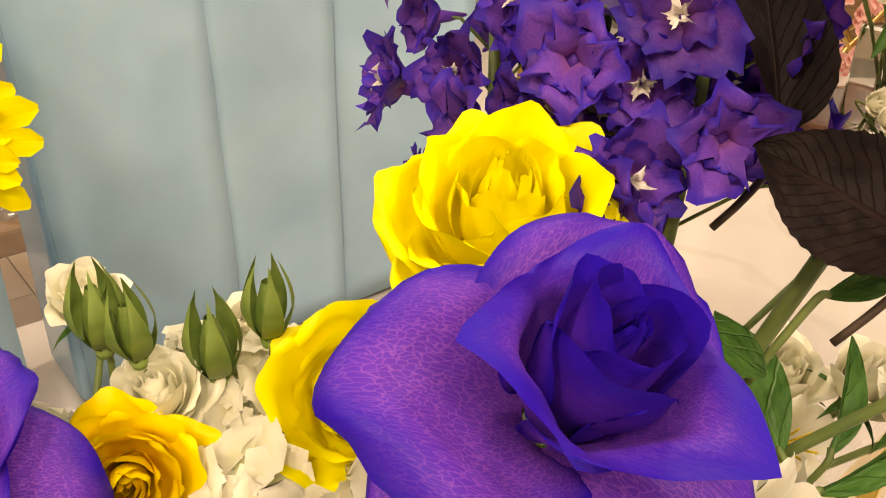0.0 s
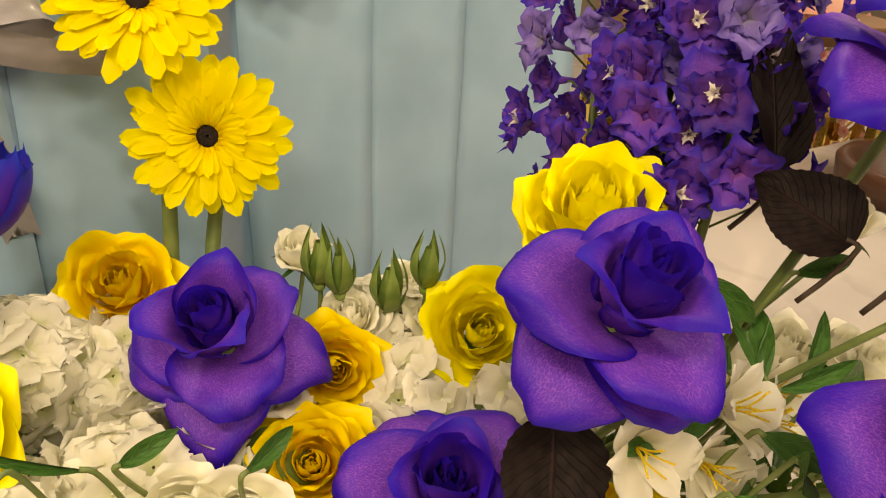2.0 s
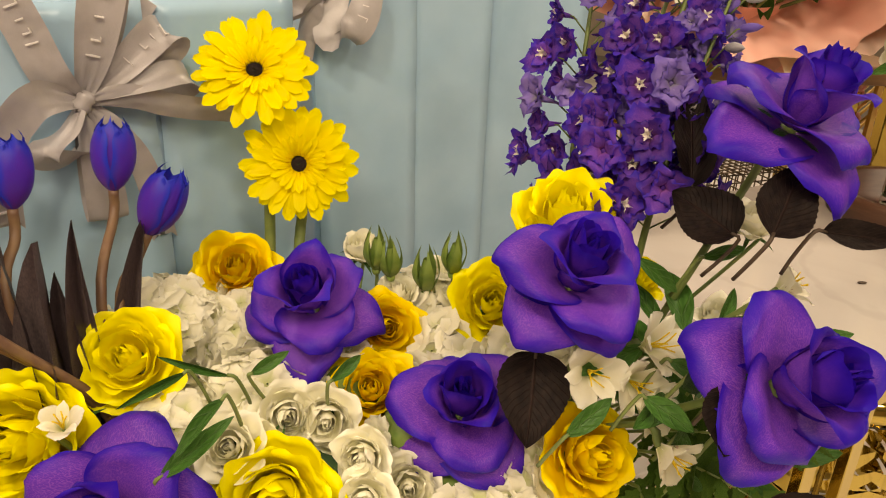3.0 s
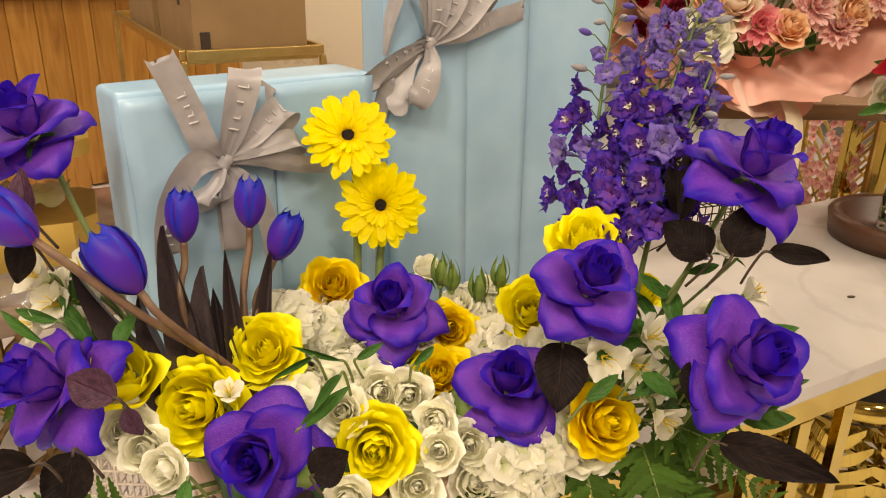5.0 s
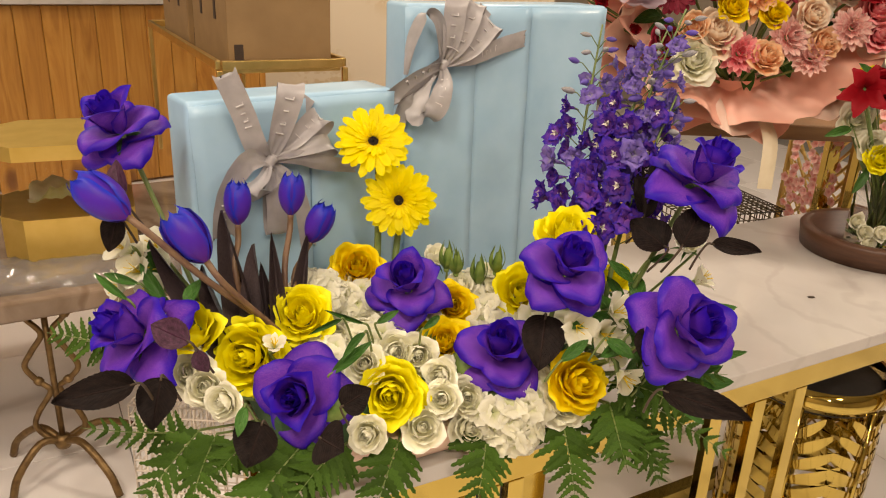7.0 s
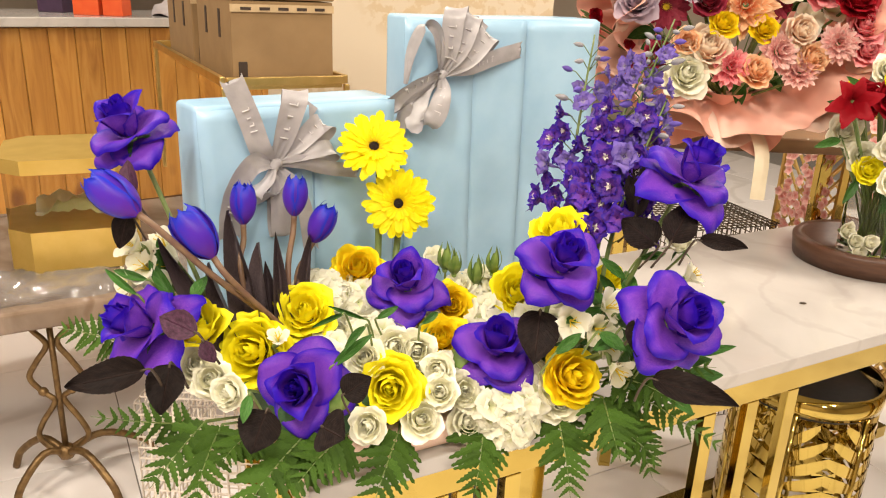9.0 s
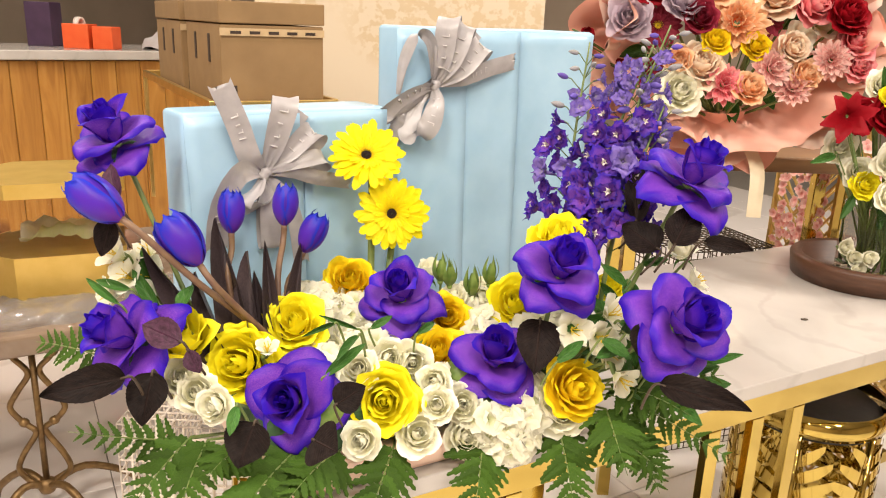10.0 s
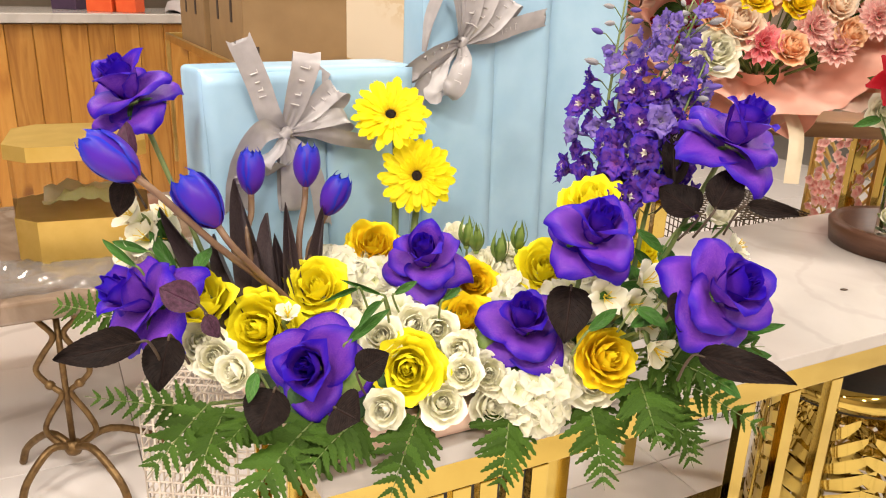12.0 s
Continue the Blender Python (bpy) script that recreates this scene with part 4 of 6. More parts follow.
def gerbera(core, axis, R, root, label, colour="gerbera", bend=(), spin=0, eye="black_eye", group="yellow gerberas"):
    axis = Vector(axis).normalized()
    m = standing(Vector(core) - axis * 0.004, axis, spin)
    g = thing("gerbera", m, label, "gerbera", group)
    rows = [(23, 1.0, 80, 96, 0.0), (21, 0.86, 72, 94, 0.03), (26, 0.52, 58, 84, 0.05)]
    for r, (cnt, L, a0, a1, lift) in enumerate(rows):
        ds = []
        for v in range(3):
            d = petal_data(f"{colour}_ray", (L - 0.14) * R, (0.118, 0.108, 0.058)[r] * R, a0 + 3 * v - 3, a1 + 7 * v - 6, 12 * (v - 0.5), -8, 0.14 * R, 0.0, 0.0, 0.02 * R, r * 5 + v, 6, 9, 4.0, True)
            d.materials.append(M[colour])
            ds.append(d)
        for k in range(cnt):
            rng = math.sin(9.1 * k + 3.3 * r + spin)
            put("ray_petal", ds[k % 3], M[colour], g, pose(0, 0, lift * R, 9 + 2 * rng, 2 * math.cos(5.7 * k), 360 * k / cnt + 2.5 * rng + 9 * r) @ Matrix.Scale(1 + 0.06 * rng, 4))
    tuft = joined("f", [(tube("q", [(0, 0, 0), (0.15, 0, 0.7), (0.3, 0, 1)], [0.09, 0.08, 0.04], 4), Matrix.Scale(1, 4))])
    ring = []
    for k in range(130):
        an, rr = 2.39996 * k, R * (0.14 + 0.15 * (k % 9) / 9)
        ring.append((tuft, pose(rr * math.cos(an), rr * math.sin(an), 0.02 * R, 0, 0, math.degrees(an)) @ Matrix.Scale(0.085 * R, 4)))
    put("floret_ring", joined("floret_ring", ring), M["pollen"], g)
    eyes = [(lathe("e", [(0.001, 0.055 * R), (0.08 * R, 0.052 * R), (0.125 * R, 0.03 * R), (0.14 * R, 0.0)], 20), Matrix.Identity(4))]
    for k in range(70):
        an, rr = 2.39996 * k, R * 0.13 * math.sqrt(k / 70)
        eyes.append((tuft, pose(rr * math.cos(an), rr * math.sin(an), 0.04 * R, 0, 0, math.degrees(an)) @ Matrix.Scale(0.055 * R, 4)))
    put("eye", joined("eye", eyes), M[eye], g, None, "nearly black flower centre")
    put("calyx", lathe("calyx", [(0.001, -0.22 * R), (0.08 * R, -0.2 * R), (0.2 * R, -0.06 * R), (0.24 * R, -0.01 * R), (0.02 * R, 0.0)], 16), M["stem"], g)
    inv = m.inverted()
    pts = curve_pts([Vector(core) - axis * 0.2 * R, *[Vector(b) for b in bend], Vector(root)], 16)
    put("stalk", tube("stalk", [inv @ p for p in pts], 0.0045, 10), M["stem"], g)
    return g


gerbera((-0.187, 0.215, 0.936), facing(0.05, 0.30, 0.95), 0.046, (-0.175, 0.185, 0.74), "yellow gerbera with black centre in front of the blue box", bend=[(-0.196, 0.24, 0.905), (-0.190, 0.215, 0.85)], spin=8)
gerbera((-0.223, 0.215, 1.008), facing(0.10, 0.62, 0.78), 0.047, (-0.20, 0.18, 0.74), "taller yellow gerbera with black centre tilted upwards", bend=[(-0.226, 0.235, 0.975), (-0.215, 0.215, 0.90)], spin=31)

# ---- tulips ----
TULIP = [petal_data("tulip_petal", 1.05, 0.34, 62, -42, 2, 4, 0.03, 1.0, 0.14, 0.02, 3, 10, 12, 2.4, True), petal_data("tulip_petal", 1.08, 0.32, 58, -38, 6, 4, 0.03, 1.0, 0.16, 0.02, 8, 10, 12, 2.4, True)]
for d in TULIP:
    d.materials.append(M["tulip"])


def tulip(foot, tip, root, label, bend=(), open_by=0.0, spin=0):
    foot, tip = Vector(foot), Vector(tip)
    axis = (tip - foot)
    H = axis.length
    m = standing(foot, axis, spin)
    t = thing("tulip", m, label, "tulip", "violet blue tulips")
    for k in range(6):
        inner = k % 2
        put("petal", TULIP[inner], M["tulip"], t, pose(0, 0, 0.01 * H, 0, 0, 60 * k + 6 * math.sin(5 * k)) @ pose(0, 0, 0, 0, open_by * (1.2 - inner), 0) @ Matrix.Diagonal((0.84 * H * (0.94 - 0.07 * inner), 0.84 * H * (0.94 - 0.07 * inner), 1.02 * H * (1 - 0.02 * inner), 1)))
    inv = m.inverted()
    pts = curve_pts([foot + axis * 0.04, foot - axis * 0.35, *[Vector(b) for b in bend], Vector(root)], 16)
    put("stalk", tube("stalk", [inv @ p for p in pts], 0.0035, 10), M["brown_stem"], t)


tulip((-0.342, -0.072, 0.972), (-0.394, -0.082, 1.008), (-0.215, 0.045, 0.745), "violet blue tulip leaning far out on a brown stalk", [(-0.286, -0.036, 0.905), (-0.240, 0.018, 0.83)], 2, 10)
tulip((-0.285, -0.032, 0.922), (-0.326, -0.034, 0.970), (-0.210, 0.050, 0.745), "violet blue tulip beginning to open", [(-0.256, -0.010, 0.872), (-0.232, 0.024, 0.82)], 4, 40)
tulip((-0.308, 0.051, 0.932), (-0.314, 0.062, 0.981), (-0.25, 0.02, 0.745), "upright violet blue tulip before the ribbon", [(-0.29, 0.02, 0.88)], 0, 20)
tulip((-0.276, 0.108, 0.932), (-0.279, 0.120, 0.981), (-0.228, 0.04, 0.745), "upright violet blue tulip on a reddish stalk", [(-0.255, 0.06, 0.87)], 0, 50)
tulip((-0.251, 0.108, 0.903), (-0.236, 0.126, 0.949), (-0.215, 0.04, 0.745), "closed violet blue tulip on a pale brown stalk", [(-0.25, 0.07, 0.86)], 1, 5)

# ---- leaves ----


def leaf_data(name, folds=0.25, droop=0.5, teeth=0, curl=0.0, shape=0.85, seed=0):
    """A leaf one long, lying along x, its face up."""
    nu, nv = 6, 28 if teeth else 14

    def f(u, v):
        s = 2 * u - 1
        w = 0.5 * math.sin(math.pi * min(1, v ** shape * 0.985 + 0.012)) ** 0.8
        if teeth and v < 0.97 and abs(s) > 0.99:
            w *= 1 + 0.07 * (0.5 - (v * teeth) % 1)
        x = v - droop * 0.25 * v ** 3 * 0.3
        z = -droop * v * v * 0.4 + folds * abs(s) * w + curl * math.sin(v * 7 + seed) * abs(s) * 0.12 + 0.02 * noise.noise(Vector((v * 4, s, seed)))
        if 0.0 < abs(s) < 0.99:
            z += 0.012 * math.sin(v * 60 - abs(s) * 9) * (1 if not teeth else 0.8)
        return (x, s * w, z)

    return grid(name, nu, nv, f)


def leaf_pose(base, tip, width, normal):
    base, tip = Vector(base), Vector(tip)
    x = (tip - base)
    L = x.length
    x.normalize()
    n = Vector(normal)
    n = (n - x * n.dot(x)).normalized()
    y = n.cross(x)
    r = Matrix((x, y, n)).transposed().to_4x4()
    return Matrix.Translation(base) @ r @ Matrix.Diagonal((L, width, L * 0.7, 1)), L


LEAF = {"dark_leaf": [leaf_data("dark_leaf", 0.30, 0.5, 14, 0.6, 0.68, s) for s in (1, 2)], "plum_leaf": [leaf_data("plum_leaf", 0.3, 0.2, 12, 0.5, 0.85, 4)],
        "green": [leaf_data("lance_leaf", 0.3, 0.5, 0, 0.2, 0.95, s) for s in (5, 6)], "tulip_leaf": [leaf_data("tulip_leaf", 0.55, 0.25, 0, 0.35, 0.75, s) for s in (7, 8)]}
for key, ds in LEAF.items():
    for d in ds:
        d.materials.append(M[key])


def leaf(base, tip, width, key, k, normal=None, root=None):
    n = normal or facing(0.15 * math.sin(3 * k), 0.45, 0.85)
    m, L = leaf_pose(base, tip, width, n)
    words = {"dark_leaf": ("rose_leaf", "dark brown-black dyed rose leaf with toothed rim", "dyed rose leaves"), "plum_leaf": ("rose_leaf", "dark plum rose leaf with toothed rim", "dyed rose leaves"),
             "green": ("lance_leaf", "narrow glossy green leaf among white blossoms", "green lance leaves"), "tulip_leaf": ("tulip_leaf", "long dark purplish tulip leaf standing upright", "tulip leaves")}[key]
    ob = thing(words[0], Matrix.Translation(base), words[1], "leaf", words[2])
    inv = Matrix.Translation(-Vector(base))
    put("blade", LEAF[key][k % len(LEAF[key])], M[key], ob, inv @ m)
    b, t = Vector(base), Vector(tip)
    rt = Vector(root) if root else root_at(b, 0.45)
    inward = (Vector((HUB.x, HUB.y, b.z)) - b).normalized()
    if not root:
        rt = b + inward * 0.016 - UP * 0.03
    pts = curve_pts([b + (t - b) * 0.06, b - (t - b) * 0.06, b.lerp(rt, 0.5) - (t - b) * 0.05, rt], 9)
    put("leaf_stalk", tube("leaf_stalk", [p - b for p in pts], 0.0013, 6), M["twig" if key != "green" else "stem"], ob)


DARK = [
    ((0.032, 0.128, 0.862), (0.042, 0.080, 0.822), 0.047, "dark_leaf"), ((0.170, 0.033, 0.858), (0.250, 0.016, 0.861), 0.029, "dark_leaf"),
    ((-0.241, -0.188, 0.876), (-0.295, -0.233, 0.869), 0.030, "dark_leaf"), ((-0.235, -0.164, 0.871), (-0.226, -0.194, 0.837), 0.036, "dark_leaf"),
    ((-0.254, -0.104, 0.873), (-0.292, -0.113, 0.888), 0.030, "plum_leaf"), ((0.159, 0.149, 0.959), (0.174, 0.189, 0.998), 0.036, "dark_leaf"),
    ((0.142, 0.183, 0.944), (0.098, 0.196, 0.967), 0.040, "dark_leaf"), ((0.186, 0.161, 0.963), (0.240, 0.181, 0.959), 0.018, "dark_leaf"),
    ((0.111, 0.220, 0.960), (0.099, 0.263, 1.037), 0.028, "dark_leaf"), ((-0.365, -0.055, 0.986), (-0.385, -0.041, 1.020), 0.020, "plum_leaf"),
    ((-0.375, -0.055, 0.964), (-0.380, -0.069, 0.927), 0.025, "dark_leaf"), ((-0.103, -0.081, 0.831), (-0.080, -0.068, 0.850), 0.030, "dark_leaf"),
    ((-0.169, -0.113, 0.813), (-0.169, -0.144, 0.783), 0.045, "dark_leaf"), ((-0.127, -0.081, 0.789), (-0.097, -0.092, 0.791), 0.045, "dark_leaf"),
    ((0.149, 0.081, 0.894), (0.151, 0.051, 0.870), 0.034, "dark_leaf"),
    ((-0.247, -0.104, 0.866), (-0.234, -0.105, 0.845), 0.018, "plum_leaf"),
]
for k, (b, t, w, key) in enumerate(DARK):
    leaf(b, t, w, key, k, facing(0.2 * math.sin(2 * k), 0.55, 0.80))
LANCE = [
    ((-0.144, -0.031, 0.828), (-0.110, -0.007, 0.863), 0.016), ((-0.354, -0.073, 0.882), (-0.394, -0.080, 0.909), 0.012), ((-0.360, -0.050, 0.890), (-0.400, -0.063, 0.900), 0.014),
    ((-0.328, -0.045, 0.868), (-0.366, -0.045, 0.913), 0.020), ((-0.364, -0.011, 0.877), (-0.373, -0.022, 0.925), 0.020), ((-0.159, 0.019, 0.864), (-0.168, -0.028, 0.867), 0.008),
    ((-0.144, 0.043, 0.851), (-0.177, 0.015, 0.872), 0.007), ((-0.133, 0.048, 0.852), (-0.112, 0.061, 0.867), 0.012), ((0.064, 0.076, 0.841), (0.088, 0.092, 0.865), 0.018),
    ((0.104, 0.099, 0.865), (0.136, 0.086, 0.858), 0.020), ((0.115, 0.129, 0.876), (0.152, 0.120, 0.873), 0.018), ((-0.086, 0.065, 0.848), (-0.075, 0.094, 0.856), 0.012),
    ((-0.126, 0.009, 0.861), (-0.127, -0.038, 0.855), 0.012), ((-0.186, -0.115, 0.828), (-0.178, -0.139, 0.812), 0.016), ((-0.299, -0.053, 0.876), (-0.304, -0.025, 0.901), 0.022),
    ((0.123, 0.156, 0.881), (0.161, 0.175, 0.894), 0.012),
    ((0.084, 0.176, 0.921), (0.117, 0.181, 0.898), 0.016), ((0.125, 0.192, 0.922), (0.154, 0.205, 0.930), 0.014), ((-0.34, -0.03, 0.86), (-0.385, -0.02, 0.89), 0.014), ((-0.33, -0.06, 0.85), (-0.395, -0.09, 0.865), 0.012),
]
for k, (b, t, w) in enumerate(LANCE):
    leaf(b, t, w * 0.72, "green", k)
for k in range(34):
    an, q = 2.39996 * k, math.sqrt((k + 0.5) / 34)
    c = Vector((0.145 + 0.055 * q * math.cos(an), 0.160 + 0.050 * q * math.sin(an), 0.838 + 0.038 * math.sin(4.1 * k)))
    d = Vector((math.cos(an) + 0.35, math.sin(an) - 0.3, 0.35 + 0.5 * math.sin(2.7 * k))).normalized() * (0.046 + 0.012 * math.sin(3.3 * k))
    if any(((c + d * w) - Vector(y[0])).length < y[2] * 1.25 for y in YELLOWS + PURPLES for w in (0.0, 0.5, 1.0)):
        continue
    leaf(c, c + d, 0.015 + 0.004 * math.sin(1.9 * k), "green", k)
TULIP_LEAVES = [((-0.245, 0.010, 0.770), (-0.318, 0.030, 0.958), 0.034), ((-0.250, 0.000, 0.770), (-0.362, -0.035, 0.935), 0.028), ((-0.240, 0.015, 0.770), (-0.278, 0.028, 0.925), 0.034),
                ((-0.245, 0.040, 0.770), (-0.268, 0.056, 0.932), 0.020), ((-0.245, 0.065, 0.770), (-0.248, 0.100, 0.925), 0.020), ((-0.250, 0.000, 0.760), (-0.318, -0.010, 0.905), 0.028), ((-0.250, 0.03, 0.760), (-0.272, 0.04, 0.90), 0.026)]
for k, (b, t, w) in enumerate(TULIP_LEAVES):
    leaf(b, t, w, "tulip_leaf", k, facing(0.3 * math.sin(2.4 * k), 0.1, 0.95), (b[0] + 0.01, b[1], 0.742))

# ---- ferns ----


def pinna_data():
    """One leaflet of a fern, toothed on both rims, one long."""
    verts, faces = [(0, 0, 0)], []
    n = 11
    for side in (1, -1):
        k0 = len(verts)
        for j in range(n + 1):
            v = j / n
            w = 0.25 * (1 - v) ** 0.6 * (0.55 + 0.45 * min(1, v * 6))
            tooth = 0.62 if j % 2 else 1.0
            verts.append((v + (0.03 if j % 2 == 0 else 0), side * w * tooth, -0.12 * v * v + 0.02 * (j % 2)))
            verts.append((v, 0, 0.03 - 0.12 * v * v))
        for j in range(n):
            a = k0 + 2 * j
            faces.append((a, a + 2, a + 3, a + 1) if side < 0 else (a + 1, a + 3, a + 2, a))
    return mesh_of("pinna", verts, faces)


PINNA = pinna_data()
PINNA.materials.append(M["fern"])


def fern(base, tip, width, k):
    base, tip = Vector(base), Vector(tip)
    L = (tip - base).length
    x = (tip - base).normalized()
    n = facing(0.25 * math.sin(5 * k), 0.55, 0.80)
    n = (n - x * n.dot(x)).normalized()
    y = n.cross(x)
    m = Matrix.Translation(base) @ Matrix((x, y, n)).transposed().to_4x4()
    f = thing("fern_frond", m, "green leatherleaf fern frond hanging over the table's edge", "fern", "fern fronds")
    sag = lambda t: Vector((t * L, 0.02 * L * math.sin(3 * t + k), 0.10 * L * math.sin(math.pi * t * 0.9) - 0.02 * L * t))
    root = m.inverted() @ root_at(base, 0.5)
    put("rachis", tube("rachis", curve_pts([root, root.lerp(sag(0), 0.6), sag(0)], 6)[:-1] + [sag(j / 10) for j in range(11)], [0.0013] * 7 + [0.0011 - 0.00009 * j for j in range(10)], 6), M["stem"], f)
    pairs = max(8, int(L / 0.0108))
    for j in range(pairs):
        t = 0.06 + 0.92 * j / pairs
        size = width * 0.78 * (1 - t) ** 0.62 * (0.72 + 0.28 * min(1, t * 5)) + 0.004
        for side in (1, -1):
            rng = math.sin(8.3 * j + 3.1 * side + k)
            put("leaflet", PINNA, M["fern"], f, Matrix.Translation(sag(t)) @ pose(0, 0, 0, 16 * side + 10 * rng, 8 + 10 * rng, side * (66 - 24 * t) + 5 * rng) @ Matrix.Diagonal((size, size * 0.85, size, 1)))


FERNS = [
    ((-0.281, -0.086, 0.753), (-0.340, -0.165, 0.790), 0.034), ((-0.244, -0.089, 0.764), (-0.219, -0.163, 0.722), 0.055), ((-0.162, -0.057, 0.759), (-0.165, -0.163, 0.724), 0.075),
    ((-0.087, 0.013, 0.741), (-0.077, -0.069, 0.695), 0.060), ((-0.012, 0.092, 0.735), (0.002, 0.014, 0.677), 0.062), ((0.061, 0.143, 0.735), (0.096, 0.073, 0.669), 0.060),
    ((0.092, 0.156, 0.744), (0.186, 0.116, 0.716), 0.055), ((0.111, 0.173, 0.768), (0.248, 0.129, 0.745), 0.040), ((0.112, 0.199, 0.777), (0.170, 0.151, 0.766), 0.050),
    ((-0.402, -0.055, 0.809), (-0.461, -0.087, 0.826), 0.040), ((-0.130, -0.026, 0.745), (-0.133, -0.119, 0.746), 0.060),
    ((0.139, 0.174, 0.739), (0.177, 0.125, 0.688), 0.045),
    ((-0.265, -0.085, 0.760), (-0.275, -0.165, 0.725), 0.055),
    ((0.120, 0.150, 0.790), (0.200, 0.100, 0.800), 0.050), ((0.130, 0.165, 0.800), (0.225, 0.150, 0.830), 0.045), ((0.110, 0.135, 0.770), (0.150, 0.055, 0.745), 0.055), ((-0.203, -0.074, 0.760), (-0.203, -0.141, 0.763), 0.050),
]
for k, (b, t, w) in enumerate(FERNS):
    fern(b, t, w, k)

# ---- hydrangeas ----
FLORETS = []
for v in range(3):
    pt = petal_data("bract", 0.54, 0.35, 52 + 12 * v, 96, 20, -14, 0.02, 0.0, 0.0, 0.10, v + 20, 8, 7, 3.2, True)
    fl = joined("hydrangea_floret", [(pt, pose(0, 0, 0, 0, 0, 90 * k + 8 * math.sin(3 * k + v)) @ Matrix.Scale(1 - 0.12 * (k % 2), 4)) for k in range(4)])
    fl.materials.append(M["white"])
    FLORETS.append(fl)


def hydrangea(centre, axis, R, k, count=34):
    m = standing(centre, axis, 30 * k)
    h = thing("hydrangea", m, "white hydrangea head with crowded pale green-tinged bracts", "hydrangea", "white hydrangeas")
    for j in range(count):
        z = 1 - 1.25 * (j + 0.5) / count
        an = 2.39996 * j + k
        rr = math.sqrt(max(0, 1 - z * z))
        d = Vector((rr * math.cos(an), rr * math.sin(an), z))
        rng = math.sin(6.1 * j + k)
        q = m @ Vector((d.x * R, d.y * R, d.z * R * 0.8))
        if any((q - Vector(y[0])).length < y[2] * 1.05 for y in YELLOWS) or any((q - Vector(y[0])).length < y[2] * 1.8 for y in PURPLES):
            continue
        put("floret", FLORETS[j % 3], M["white"], h, standing(Vector((d.x * R, d.y * R, d.z * R * 0.8)) * (1 + 0.08 * rng), d + Vector((0.3 * rng, 0.3 * math.cos(7 * j), 0.2)), 47 * j) @ Matrix.Scale(0.030 * (1 + 0.18 * rng), 4))
    inv = m.inverted()
    rt = root_at(centre, 0.3)
    put("stalk", tube("stalk", [inv @ Vector(centre), inv @ rt], 0.003, 8), M["stem"], h)
    core = lathe("flower_core", [(0.001, -0.45 * R), (0.5 * R, -0.3 * R), (0.75 * R, 0.1 * R), (0.55 * R, 0.5 * R), (0.001, 0.66 * R)], 12)
    put("flower_core", core, M["bud_green"], h)


HEADS = [((-0.191, 0.040, 0.790), 0.036), ((-0.248, 0.120, 0.826), 0.034), ((-0.010, 0.100, 0.752), 0.034), ((-0.083, 0.239, 0.815), 0.030), ((0.018, 0.125, 0.768), 0.030), ((0.012, 0.100, 0.738), 0.026),
         ((-0.205, 0.150, 0.815), 0.034), ((-0.155, 0.085, 0.800), 0.034), ((-0.150, 0.170, 0.815), 0.030), ((-0.045, 0.195, 0.800), 0.034), ((0.020, 0.215, 0.825), 0.030), ((-0.105, 0.130, 0.795), 0.030),
         ((-0.15, -0.02, 0.785), 0.03), ((-0.05, 0.115, 0.785), 0.03), ((-0.29, 0.09, 0.80), 0.03)]
for k, (c, R) in enumerate(HEADS):
    hydrangea(c, facing(0.2 * math.sin(4 * k), 0.75, 0.6), R, k)

# ---- alstroemerias ----
AL = [petal_data("alstroemeria_petal", 1.0, 0.36, 26, 62, 40, -14, 0.05, 0.3, 0.04, 0.06, 31, 8, 10, 2.6, True), petal_data("alstroemeria_petal", 0.95, 0.20, 22, 52, 40, 6, 0.05, 0.3, 0.1, 0.04, 33, 6, 10, 2.4, True)]
for d in AL:
    d.materials.append(M["white"])


def alstroemeria(core, axis, R, k):
    axis = Vector(axis).normalized()
    foot = Vector(core) - axis * R * 0.8
    m = standing(foot, axis, 50 * k)
    a = thing("alstroemeria", m, "white alstroemeria bloom with thin red streaks", "alstroemeria", "white alstroemerias")
    for j in range(6):
        inner = j % 2
        ob = put("petal", AL[inner], M["white"], a, pose(0, 0, 0, 0, 0, 60 * j + 5 * math.sin(4 * j)) @ Matrix.Scale(R, 4))
        if inner:
            dashes = []
            for q in range(7):
                t, s = 0.42 + 0.05 * (q % 4), (q - 3) * 0.035
                al = radians(26 + 30 * t)
                dashes.append((box_mesh("d", (0.07, 0.011, 0.006)), pose(0.05 + 0.62 * t, s, 0.70 * t + 0.055, 0, -40, 6 * q - 18)))
            put("streak", joined("streak", dashes, False), M["streak"], ob, None, "thin dark red streaks")
    for j in range(5):
        p = [Vector((0, 0, 0.1 * R)), Vector((0.08 * R * math.cos(j), 0.08 * R * math.sin(j), 0.5 * R)), Vector((0.22 * R * math.cos(j * 1.3), 0.22 * R * math.sin(j * 1.3), 0.85 * R))]
        put("stamen", tube("stamen", curve_pts(p, 5), 0.0005, 5), M["pollen"], a)
    inv = m.inverted()
    put("stalk", tube("stalk", [inv @ p for p in curve_pts([foot, foot - axis * 0.02, root_at(foot, 0.4)], 9)], [0.003] * 3 + [0.002] * 7, 8), M["stem"], a)


